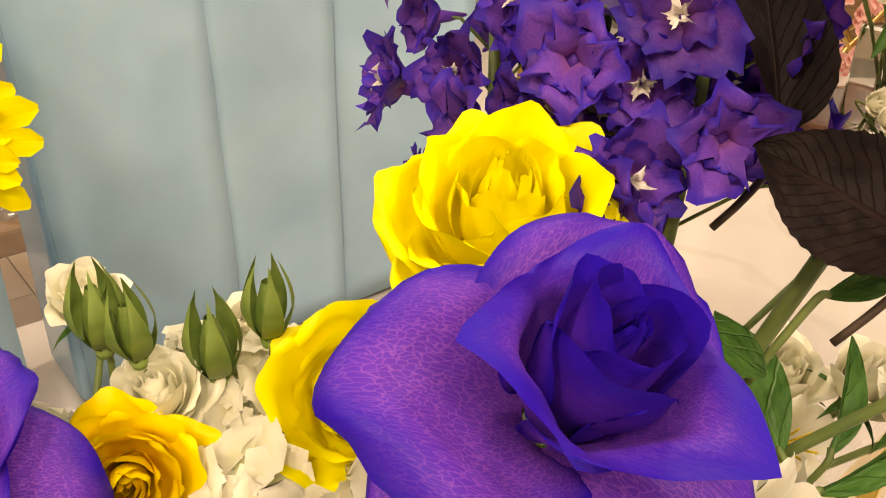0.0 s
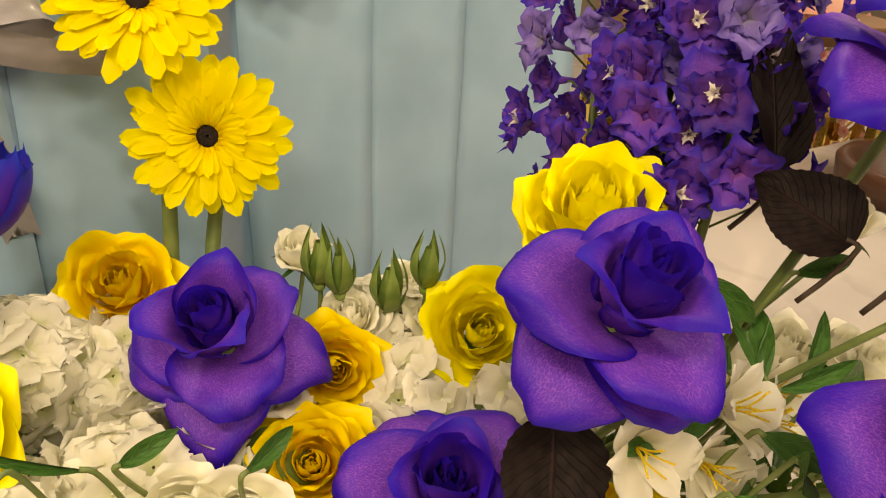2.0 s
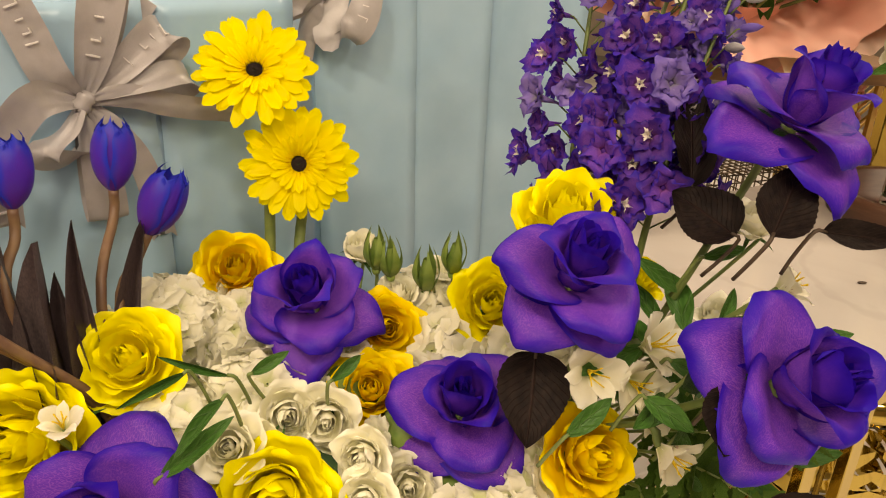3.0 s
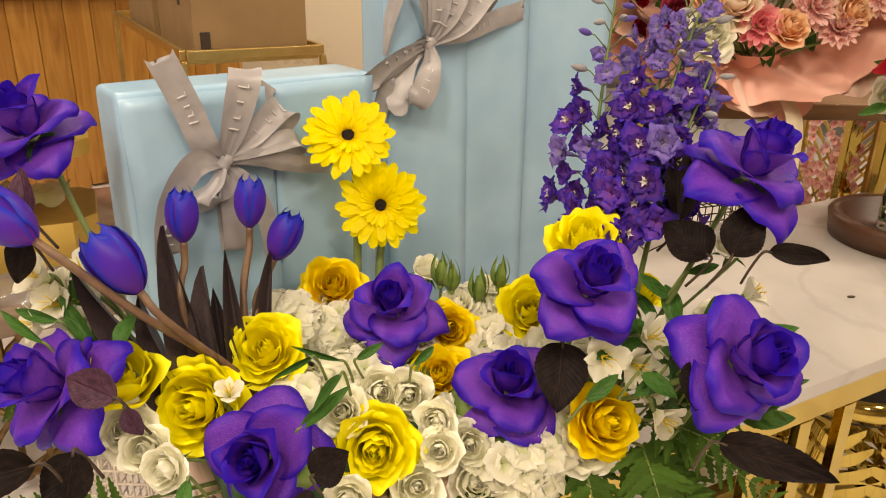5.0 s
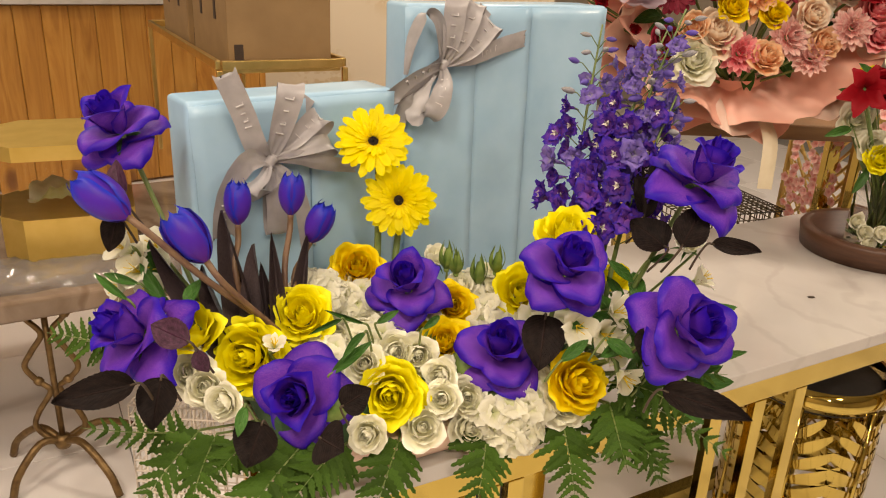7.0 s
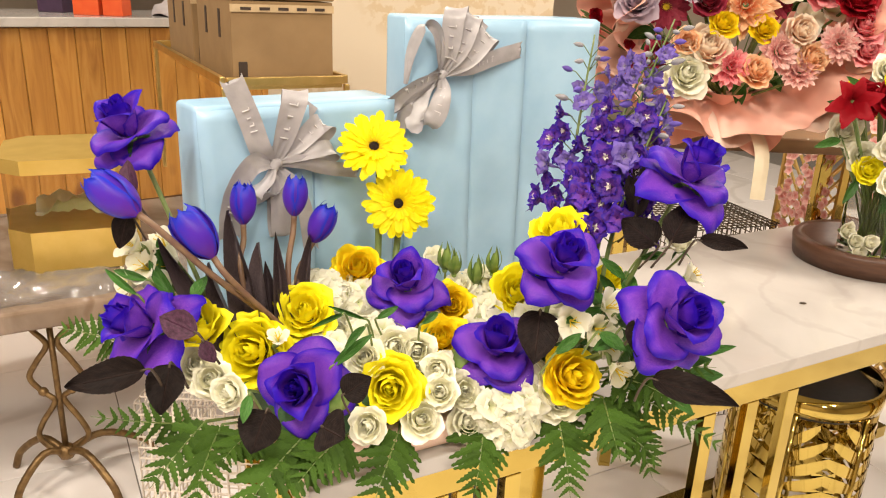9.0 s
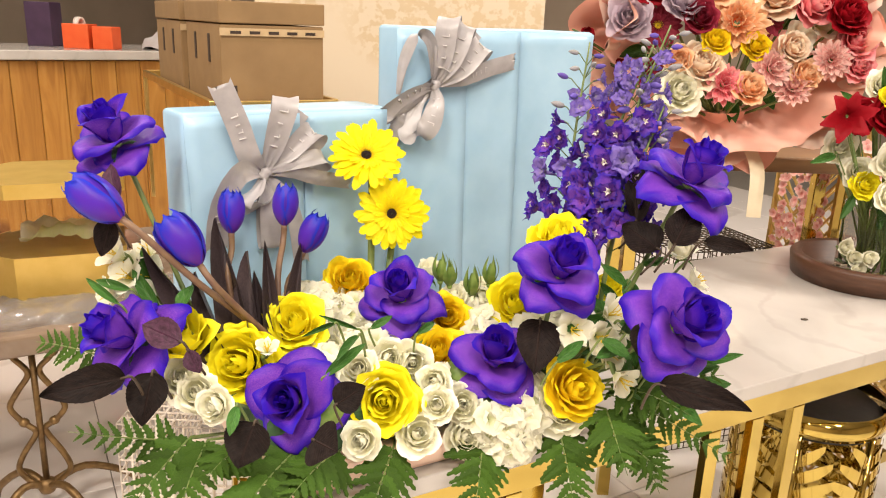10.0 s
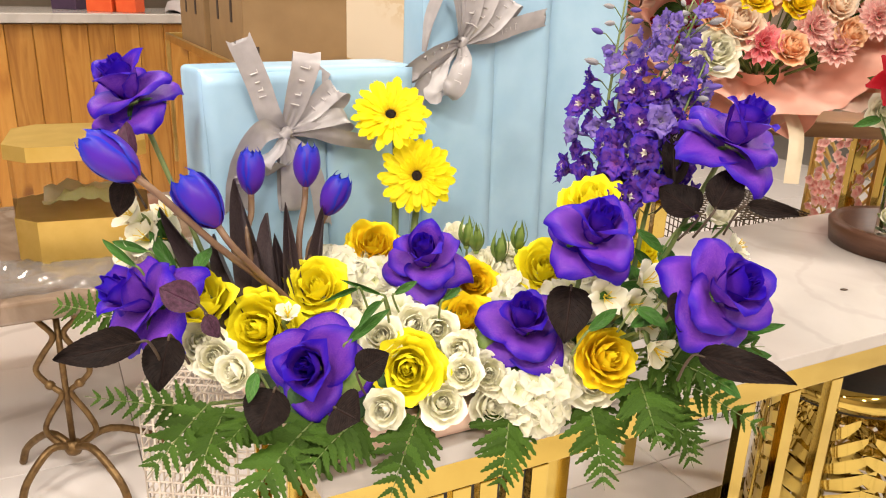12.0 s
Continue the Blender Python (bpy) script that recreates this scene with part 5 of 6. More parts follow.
for k, (c, ax, R) in enumerate([((0.076, 0.105, 0.868), (0.1, 0.3, 0.9), 0.030), ((0.118, 0.122, 0.842), (0.5, 0.1, 0.85), 0.028), ((0.115, 0.135, 0.886), (0.5, 0.5, 0.6), 0.030), ((-0.385, -0.035, 0.912), (-0.4, 0.7, 0.5), 0.030),
                                ((-0.395, -0.058, 0.882), (-0.7, 0.1, 0.7), 0.028), ((-0.40, -0.02, 0.895), (-0.8, 0.4, 0.3), 0.028), ((0.135, 0.165, 0.862), (0.8, 0.4, 0.4), 0.028), ((0.19, 0.20, 0.915), (0.7, 0.6, 0.2), 0.024), ((0.135, 0.10, 0.82), (0.5, -0.2, 0.8), 0.026),
                                ((-0.156, 0.086, 0.826), (-0.2, 0.7, 0.7), 0.022), ((-0.21, -0.03, 0.850), (0.1, 0.9, 0.4), 0.018), ((0.117, 0.210, 0.846), (0.0, 0.5, 0.7), 0.030), ((0.150, 0.235, 0.835), (0.2, 0.5, 0.7), 0.030), ((0.131, 0.198, 0.816), (0.4, 0.5, 0.7), 0.030),
                                ((0.105, 0.118, 0.858), (0.3, 0.2, 0.9), 0.028), ((-0.372, -0.050, 0.905), (-0.2, 0.5, 0.8), 0.028), ((-0.368, -0.020, 0.900), (-0.3, 0.6, 0.7), 0.030), ((-0.392, -0.048, 0.930), (-0.5, 0.6, 0.5), 0.028), ((-0.360, -0.040, 0.880), (-0.3, 0.3, 0.9), 0.028), ((-0.378, -0.010, 0.925), (-0.2, 0.8, 0.5), 0.026)]):
    alstroemeria(c, facing(*ax), R, k)

# ---- green rose buds ----


def bud(foot, axis, H, k):
    m = standing(foot, axis, 40 * k)
    b = thing("rose_bud", m, "closed green rose bud with pointed sepals", "rose bud", "green rose buds")
    put("bud_body", lathe("bud_body", [(0.001, 0), (0.14 * H, 0.08 * H), (0.20 * H, 0.28 * H), (0.17 * H, 0.55 * H), (0.10 * H, 0.82 * H), (0.002, 0.95 * H)], 14), M["bud_green"], b)
    for j in range(5):
        sp = petal_data("sepal", 1.10 * H, 0.15 * H, 46, -30, 8, 0, 0.04 * H, 0.0, 0.30, 0.015 * H, j + k * 5, 4, 9, 1.3)
        put("sepal", sp, M["bud_green"], b, pose(0, 0, 0, 0, 0, 72 * j) @ Matrix.Scale(1.0, 4))
    put("receptacle", lathe("receptacle", [(0.001, -0.16 * H), (0.10 * H, -0.12 * H), (0.13 * H, 0.0), (0.05 * H, 0.06 * H)], 10), M["bud_green"], b)
    inv = m.inverted()
    put("stalk", tube("stalk", [inv @ p for p in curve_pts([Vector(foot), Vector(foot) - Vector(axis).normalized() * 0.02, root_at(foot, 0.2)], 8)], 0.0015, 6), M["stem"], b)


for k, (p, H) in enumerate([((-0.116, 0.208, 0.860), 0.030), ((-0.104, 0.210, 0.855), 0.028), ((-0.078, 0.222, 0.842), 0.032), ((-0.059, 0.230, 0.858), 0.029)]):
    bud(p, facing(0.05 * math.sin(5 * k), 0.98, 0.1), H, k)

# ---- delphiniums ----


def delphinium_floret(colour, seed, cup):
    pt = petal_data("sepal_petal", 0.62, 0.34, 40 + cup, 84 + cup * 0.4, 22, 10, 0.05, 0.3, 0.10, 0.15, seed, 6, 7, 2.2)
    inner = petal_data("inner_petal", 0.42, 0.24, 30 + cup, 70, 20, 10, 0.05, 0.3, 0.05, 0.14, seed + 3, 5, 6, 2.2)
    spur = tube("spur", [(0, 0, 0.05), (0.02, 0, -0.2), (0.12, 0, -0.5)], [0.10, 0.07, 0.02], 6)
    d = joined("delphinium_floret", [(inner, pose(0, 0, 0.05, 0, 0, 90 * k + 30)) for k in range(4)] + [(spur, Matrix.Identity(4))])
    d.materials.append(M[colour])
    pt.materials.append(M[colour])
    return d, pt


DELPH = {c: [delphinium_floret(c, 40 + s, s * 6 - 6) for s in range(3)] for c in ("delphinium", "delphinium_pale")}
BEE = joined("bee", [(petal_data("bee_petal", 0.26, 0.055, 4, 50, 40, 0, 0.02, 0.2, 0.1, 0.07, 60 + k, 4, 5), pose(0, 0, 0.10, 0, 0, 72 * k)) for k in range(5)])
BEE.materials.append(M["bee"])
SMALLBUD_GREEN = lathe("green_flower_bud", [(0.001, -0.5), (0.22, -0.3), (0.30, 0.0), (0.22, 0.3), (0.001, 0.55)], 8)
SMALLBUD_GREEN.materials.append(M["grey_bud"])
SMALLBUD = lathe("flower_bud", [(0.001, -0.5), (0.22, -0.3), (0.30, 0.0), (0.22, 0.3), (0.001, 0.55)], 8)


def delphinium(pts, k, count, full, label):
    """A spike; full: the share of its height in open deep-violet flowers."""
    path = curve_pts(pts, 24)
    m = Matrix.Translation(path[0])
    s = thing("delphinium", m, label, "delphinium", "violet delphiniums")
    inv = m.inverted()
    n = len(path)
    put("stalk", tube("stalk", [inv @ p for p in path], [0.0034 - 0.0024 * j / n for j in range(n)], 8), M["stem"], s)
    for j in range(count):
        t = 0.38 + 0.62 * (j / count) ** 0.9
        p = path[min(n - 1, int(t * (n - 1)))]
        an = 2.39996 * j + 1.3 * k
        out = Vector((math.cos(an), math.sin(an), 0.0))
        if out.dot(TOWARD) < -0.2:
            out = (out + TOWARD * 0.7).normalized()
        rng = math.sin(5.3 * j + k)
        late = t > full
        size = 0.040 * (1 - 0.45 * t) * (1 + 0.14 * rng) if not late else 0.026 * (1.35 - 0.65 * t)
        reach = (0.030 * (1 - 0.55 * t) + 0.006) * (1 + 0.3 * rng)
        q = p + out * reach + UP * (0.004 + 0.004 * rng)
        face = (out + UP * (0.15 + 0.2 * rng) + TOWARD * 0.25)
        if t > 0.90 or (late and j % 3 == 1):
            b = put("flower_bud", SMALLBUD_GREEN if j % 2 else SMALLBUD, M["delphinium_pale"], s, inv @ standing(q, face) @ Matrix.Diagonal((0.021 * (1.5 - t), 0.021 * (1.5 - t), 0.030 * (1.5 - t), 1)))
        else:
            col = "delphinium_pale" if late or (t > full - 0.18 and j % 3 == 0) else "delphinium"
            heart, sheet = DELPH[col][j % 3]
            b = put("floret", heart, M[col], s, inv @ standing(q, face, 60 * j) @ Matrix.Scale(size, 4))
            for w in range(5):
                put("petal", sheet, M[col], b, pose(0, 0, 0, 0, 0, 72 * w + 9 * math.sin(j + 3 * w)) @ Matrix.Scale(1 + 0.14 * math.sin(w * 4 + j), 4))
            if not late and j % 3:
                put("white_eye", BEE, M["bee"], b, None, "cream white eye")
        put("flower_stalk", tube("flower_stalk", [inv @ (p - UP * 0.012), inv @ p.lerp(q, 0.6), inv @ (q - face.normalized() * 0.004)], 0.0007, 5), M["stem"], s)


delphinium([(0.040, 0.235, 0.75), (0.025, 0.255, 0.90), (0.015, 0.31, 1.02), (0.008, 0.397, 1.150)], 0, 36, 0.78, "violet delphinium spike with grey-violet buds at its tip")
delphinium([(0.065, 0.225, 0.75), (0.070, 0.245, 0.93), (0.082, 0.32, 1.06), (0.107, 0.399, 1.175)], 1, 42, 0.70, "violet delphinium spike with many pale closed buds above")
delphinium([(0.055, 0.225, 0.75), (0.055, 0.240, 0.92), (0.065, 0.31, 1.04), (0.088, 0.406, 1.150)], 2, 40, 0.70, "violet delphinium spike crowded with ruffled flowers")
delphinium([(0.075, 0.220, 0.75), (0.085, 0.225, 0.92), (0.098, 0.275, 1.00), (0.118, 0.33, 1.085)], 3, 26, 0.80, "short violet delphinium spike beside a dark leaf")


# ---- side table on a scrolled iron stand ----
SLAB_TURN = 53.0
side = thing("side_table", W_(-1.19, 0.50, 0.0), "low film-wrapped marble table on a scrolled bronze iron stand", "table")
put("tabletop", box_mesh("tabletop", (2.0, 0.80, 0.05), 0.01, 3), M["slab"], side, pose(0.04, 0.605, 0.475, 0, 0, SLAB_TURN), "pinkish veined marble top")


def crumpled(u, v):
    x, y = (u - 0.5) * 2.03, (v - 0.5) * 0.30
    z = 0.016 + 0.016 * noise.noise(Vector((x * 16, y * 30, 0))) + 0.010 * noise.noise(Vector((x * 50, y * 60, 3)))
    if v < 0.35:
        k = (0.35 - v) / 0.35
        z -= 0.075 * k
        y = (0.35 - 0.5) * 0.30 - 0.012 * math.sin(math.pi * k) - 0.01 * noise.noise(Vector((x * 20, k * 5, 1)))
    return (x, y, z)


SLAB = pose(0.04, 0.605, 0.504, 0, 0, SLAB_TURN)
M["wrap"] = glass_mat("crumpled_film", (0.62, 0.58, 0.54), 0.08)
M["wrap"].node_tree.nodes["Principled BSDF"].inputs["Transmission Weight"].default_value = 0.75
put("clear_wrap", grid("clear_wrap", 160, 30, crumpled), M["wrap"], side, SLAB @ pose(0, -0.31, 0), "crumpled clear plastic film")
SCROLL = [(0.0, 0.100), (0.040, 0.108), (0.076, 0.140), (0.057, 0.180), (0.010, 0.235), (0.030, 0.255), (0.055, 0.270), (0.080, 0.300), (0.050, 0.340), (0.012, 0.385), (0.050, 0.420), (0.075, 0.446)]
for sx in (1, -1):
    pts = curve_pts([(sx * x * 0.72, 0.008 * sx, z) for x, z in SCROLL], 66)
    put("scroll", tube("scroll", pts, 0.0068, 8), M["iron"], side, pose(0, 0, 0, 0, 0, 22))
    for z in (0.262, 0.432):
        x = 0.042 if z < 0.3 else 0.060
        put("bead", lathe("bead", [(0.001, -0.011), (0.009, -0.008), (0.011, 0.0), (0.009, 0.008), (0.001, 0.011)], 10), M["iron"], side, pose(0, 0, 0, 0, 0, 22) @ pose(sx * x * 0.72, 0.008 * sx, z, 0, 55 * sx, 0))
put("rod", tube("rod", [(0, 0, 0.08), (0, 0, 0.45)], 0.007, 8), M["iron"], side)
for k, (dx, dy) in enumerate([(-0.17, -0.01), (-0.03, -0.13), (0.10, 0.19), (0.18, -0.02)]):
    put("foot", tube("foot", curve_pts([(0, 0, 0.095), (dx * 0.4, dy * 0.4, 0.115), (dx * 0.85, dy * 0.85, 0.06), (dx, dy, 0.008)], 14), 0.009, 8), M["iron"], side)
put("collar", lathe("collar", [(0.001, 0.075), (0.016, 0.08), (0.022, 0.095), (0.016, 0.11), (0.001, 0.115)], 14), M["iron"], side)

gbox = thing("window_box", W_(-1.322, 0.734, 0.516, 45), "eight-sided gold card box with a clear window on the wrapped table", "box")


def octagon(w, d, c):
    return [(-w + c, -d), (w - c, -d), (w, -d + c), (w, d - c), (w - c, d), (-w + c, d), (-w, d - c), (-w, -d + c)]


def prism(name, ring, z0, z1, cap=True):
    n = len(ring)
    verts = [(x, y, z0) for x, y in ring] + [(x, y, z1) for x, y in ring]
    faces = [(i, (i + 1) % n, n + (i + 1) % n, n + i) for i in range(n)]
    if cap:
        faces += [tuple(range(n))[::-1], tuple(range(n, 2 * n))]
    me = mesh_of(name, verts, faces, None, False)
    return me


put("base", prism("base", octagon(0.145, 0.145, 0.050), 0.0, 0.100), M["goldcard"], gbox)
put("window", prism("window", octagon(0.143, 0.143, 0.050), 0.102, 0.236, False), M["film"], gbox, None, "clear film window")
put("lid", prism("lid", octagon(0.150, 0.150, 0.051), 0.238, 0.272), M["goldcard"], gbox)
put("tissue", grid("tissue", 14, 14, lambda u, v: ((u - 0.5) * 0.17, (v - 0.5) * 0.17, 0.135 + 0.035 * noise.noise(Vector((u * 3, v * 3, 2))) + 0.012 * noise.noise(Vector((u * 9, v * 9, 5))))), M["white"], gbox, None, "pale crumpled tissue paper")

# ---- counter, cartons in a gold rack ----
counter = thing("shop_counter", W_(-2.80, 2.45, 0, 58), "shop counter clad in knotty orange pine under a white marble top", "counter")
put("counter_core", box_mesh("counter_core", (3.2, 0.6, 0.92)), M["wood_dark"], counter, W_(0, 0.33, 0.46))
plank_me = box_mesh("pine_plank", (0.118, 0.02, 0.90), 0.003, 1)
for k in range(27):
    put("plank", plank_me, M["pine"], counter, W_(-1.58 + 0.12 * k, 0.018, 0.465))
put("marble_top", box_mesh("counter_top", (3.3, 0.74, 0.045), 0.006), M["marble"], counter, W_(0, 0.31, 0.946))
ob1 = thing("orange_box", pose(-2.92, 2.50, 0.9685, 0, 0, 22), "two small bright orange card boxes side by side on the counter", "box")
put("card_box", box_mesh("card_box", (0.13, 0.12, 0.12), 0.004), M["orange"], ob1, W_(-0.07, 0, 0.06))
put("card_box", box_mesh("card_box", (0.10, 0.12, 0.11), 0.004), M["orange"], ob1, W_(0.06, 0.01, 0.055))
put("tape_roll", lathe("tape_roll", [(0.022, -0.012), (0.036, -0.012), (0.036, 0.012), (0.022, 0.012), (0.022, -0.012)], 20), M["bee"], ob1, pose(-0.07, 0.0, 0.118, 90, 0, 80))
pb = thing("plum_box", pose(-3.25, 2.50, 0.9685, 0, 0, 22), "dark plum card box standing on the shop counter", "box")
put("card_box", box_mesh("plum_card", (0.13, 0.13, 0.22), 0.004), M["purple_card"], pb, W_(0, 0, 0.11))
gb = thing("plastic_bag", pose(-2.62, 2.85, 0.9685, 0, 0, 30), "crumpled grey plastic bag lying on the counter", "bag")
put("bag_body", grid("bag_body", 24, 16, lambda u, v: (0.24 * math.cos(2 * math.pi * u) * (1 - v * v * 0.9), 0.16 * math.sin(2 * math.pi * u) * (1 - v * v * 0.9), 0.15 * v + 0.03 * noise.noise(Vector((u * 9, v * 5, 1))))), M["grey_thing"], gb)

RACK = pose(-0.898, 1.048, 0.048, 0, 0, 50)


def carton(m, w, d, h, label):
    c = thing("carton", m, label, "carton", "brown cartons")
    put("board_body", box_mesh("board_body", (w, d, h - 0.055), 0.003), M["carton"], c, W_(0, d / 2, (h - 0.055) / 2))
    put("lid", box_mesh("carton_lid", (w + 0.006, d + 0.006, 0.052), 0.003), M["carton"], c, W_(0, d / 2, h - 0.026))
    put("lid_edge", box_mesh("lid_edge", (w + 0.002, 0.003, 0.018)), M["carton_edge"], c, W_(0, -0.0035, h - 0.072), "pale printed band")
    # Dark blocks stand in for the shade inside the slots and grip hole.
    for k in range(5):
        put("slot", box_mesh("slot", (0.026, 0.0025, 0.007)), M["carton_hole_shade"], c, W_(-w * 0.36 + w * 0.18 * k, -0.0055, h - 0.073))
    put("grip_hole", box_mesh("grip_hole", (0.022, 0.004, 0.05), 0.0015), M["carton_hole_shade"], c, W_(-w * 0.40, -0.0005, 0.03))
    for k in range(2):
        put("side_slot", box_mesh("side_slot", (0.003, 0.02, 0.07)), M["carton_hole_shade"], c, W_(-w / 2 - 0.0005, d * (0.3 + 0.4 * k), h * 0.55))
    return c


carton(RACK @ W_(0, 0.01, 0.895), 0.262, 0.40, 0.255, "large brown kraft carton with a slotted lid in the rack")
carton(RACK @ W_(-0.012, 0.43, 0.895), 0.262, 0.40, 0.255, "brown kraft carton standing behind another in the rack")
rack = thing("gold_rack", RACK, "gold metal rack with square rails on the wrapped table", "rack")
for nm, size, at in (("front_rail", (0.306, 0.014, 0.022), (0, -0.012, 0.904)), ("back_rail", (0.306, 0.014, 0.022), (0, 1.05, 0.904)), ("side_rail", (0.014, 1.048, 0.022), (-0.160, 0.519, 0.904)), ("side_rail", (0.014, 1.048, 0.022), (0.160, 0.519, 0.904)),
                     ("shelf", (0.304, 1.046, 0.012), (0, 0.519, 0.8885))):
    put(nm, box_mesh(nm, size, 0.002), M["gold_dull"], rack, W_(*at))
for x in (-0.160, 0.160):
    for y in (-0.012, 1.05):
        put("post", box_mesh("post", (0.014, 0.014, 0.440), 0.002), M["gold_dull"], rack, W_(x, y, 0.672))

# ---- peach bouquet on its stool ----
BQ = Vector((0.15, 1.10, 1.10))
bench = thing("bench", W_(0.20, 1.30, 0, 22), "dark wooden bench with gold legs behind the table", "bench")
put("seat_board", box_mesh("seat_board", (0.52, 0.18, 0.035), 0.004), M["wood_dark"], bench, W_(0.02, 0.02, 0.8825))
for x in (-0.24, 0.26):
    for y in (-0.05, 0.09):
        put("leg", box_mesh("bench_leg", (0.03, 0.03, 0.86), 0.002), M["gold"], bench, W_(x, y, 0.43))
bouquet = thing("bouquet_wrap", Matrix.Translation((0.16, 1.18, 0.90)), "ruffled peach paper wrapped round a big bouquet", "bouquet paper")
for layer, (r0, r1, push, key) in enumerate([(0.12, 0.285, -0.02, "peach_paper"), (0.15, 0.26, 0.04, "peach_pale"), (0.15, 0.235, 0.08, "peach_paper")]):
    def collar(u, v, layer=layer, r0=r0, r1=r1, push=push):
        a = radians(150 + 250 * u) if layer else radians(100 + 330 * u)
        ruff = 1 + 0.06 * math.sin(9 * a + layer * 2) * v + 0.10 * noise.noise(Vector((a * 2.5, v * 2, layer)))
        r = (r0 + (r1 - r0) * v) * ruff
        out = -0.10 + push + 0.16 * v ** 1.5 + 0.075 * (0.5 - abs(math.sin(4.5 * a + layer * 1.3))) * v + 0.03 * noise.noise(Vector((a * 6, v * 4, layer + 5)))
        p = SIDE * (r * math.cos(a) * 1.08) + UP * (r * math.sin(a) * 0.88 + 0.21) + TOWARD * out
        return p - Vector((0.16, 1.18, 0.90)) + BQ + Vector((0, 0.02, -0.165))
    put("paper_sheet", grid("paper_sheet", 150, 14, collar), M[key], bouquet)
put("paper_cone", lathe("paper_cone", [(0.035, -0.0), (0.04, 0.05), (0.06, 0.12)], 24), M["peach_paper"], bouquet, pose(0, 0, 0.0, 12, 0, 0))
for sx, ln in ((0.02, 0.09),):
    put("ribbon_tail", strip("bouquet_ribbon", [Vector((0.05 + sx, -0.10, 0.04)), Vector((0.07 + sx, -0.15, 0.0)), Vector((0.075 + sx, -0.17, -ln))], 0.03, SIDE, 12), M["cream_ribbon"], bouquet)
BQ_ROOT = (0.16, 1.16, 0.98)
BOUQUET = [
    ((0.105, 1.015, 1.118), 0.042, "cup", "blush"), ((0.075, 0.985, 1.062), 0.040, "cup", "cream"), ((0.150, 1.015, 1.078), 0.034, "dahlia", "pink"), ((0.200, 1.030, 1.076), 0.030, "cup", "peach"),
    ((-0.040, 0.985, 1.195), 0.036, "cup", "lilac"), ((0.240, 1.060, 1.110), 0.034, "dahlia", "pale_pink"), ((0.275, 1.075, 1.080), 0.030, "dahlia", "pale_pink"), ((0.020, 1.0, 1.09), 0.030, "cup", "maroon"),
    ((0.155, 1.055, 1.195), 0.050, "dahlia", "peach"), ((0.06, 1.03, 1.235), 0.036, "cup", "lilac"), ((0.22, 1.10, 1.25), 0.04, "cup", "blush"), ((0.30, 1.12, 1.235), 0.04, "cup", "pink"), ((0.12, 1.07, 1.275), 0.04, "cup", "peach"), ((-0.005, 1.03, 1.27), 0.04, "cup", "red"),
    ((0.335, 1.10, 1.13), 0.032, "dahlia", "pale_pink"), ((0.30, 1.09, 1.10), 0.028, "cup", "peach"), ((0.38, 1.13, 1.17), 0.034, "cup", "pink"), ((0.27, 1.08, 1.15), 0.028, "cup", "blush"), ((0.06, 1.0, 1.12), 0.026, "cup", "peach"), ((0.36, 1.12, 1.22), 0.036, "cup", "red"), ((0.09, 1.03, 1.20), 0.03, "cup", "maroon"),
    ((0.200, 1.065, 1.150), 0.024, "cup", "amber"), ((0.125, 1.03, 1.16), 0.024, "cup", "amber"),
]
for k, (c, R, kd, co) in enumerate(BOUQUET):
    rose("rose", Vector(c) + TOWARD * 0.05, facing(0.3 * math.sin(3 * k), 0.4 + 0.2 * math.cos(2 * k), 0.85), R * 1.12, kd, co, {"blush": "blush artificial rose with an apricot heart", "cream": "cream artificial peony with a yellow heart", "pink": "ruffled rose-pink artificial carnation", "pale_pink": "pale pink artificial hydrangea clump in the bouquet",
         "peach": "peach artificial dahlia with crowded petals", "lilac": "dusty lilac artificial rose", "maroon": "small maroon artificial flower in the bouquet", "red": "red artificial rose in the bouquet", "amber": "small dried amber flower head in the bouquet"}[co],
         "rose", "bouquet flowers", BQ_ROOT, 30 * k, k % 3, sepals=False)
gerbera((0.025, 1.005, 1.178), facing(-0.1, 0.3, 0.95), 0.048, BQ_ROOT, "maroon gerbera with a tan centre in the bouquet", "maroon", eye="pollen", group="bouquet flowers")
gerbera((0.222, 1.080, 1.200), facing(0.1, 0.3, 0.95), 0.042, BQ_ROOT, "dark red gerbera with a tan centre in the bouquet", "maroon", eye="pollen", group="bouquet flowers", spin=20)
for k, (c, R) in enumerate([((0.290, 1.10, 1.165), 0.05), ((0.335, 1.12, 1.195), 0.05)]):
    ax = facing(0.2, 0.3, 0.9)
    m = standing(Vector(c) - ax * R * 0.6, ax, 40 * k)
    lily = thing("magnolia", m, "white artificial magnolia bloom in the bouquet", "magnolia", "bouquet flowers")
    for j in range(6):
        put("petal", AL[0], M["white"], lily, pose(0, 0, 0, 0, 0, 60 * j) @ Matrix.Scale(R, 4))
    put("stalk", tube("stalk", [Vector((0, 0, 0)), m.inverted() @ Vector(BQ_ROOT)], 0.003, 6), M["stem"], lily)
for k in range(16):
    c = Vector((0.16, 1.12, 1.14)) + SIDE * (0.17 * math.cos(2.4 * k)) + UP * (0.10 * math.sin(2.4 * k) * (0.5 + 0.5 * (k % 3) / 2))
    leaf(c, c + facing(math.cos(2.4 * k), math.sin(2.4 * k) * 0.8, 0.5) * 0.07, 0.03, "green", k, None, BQ_ROOT)
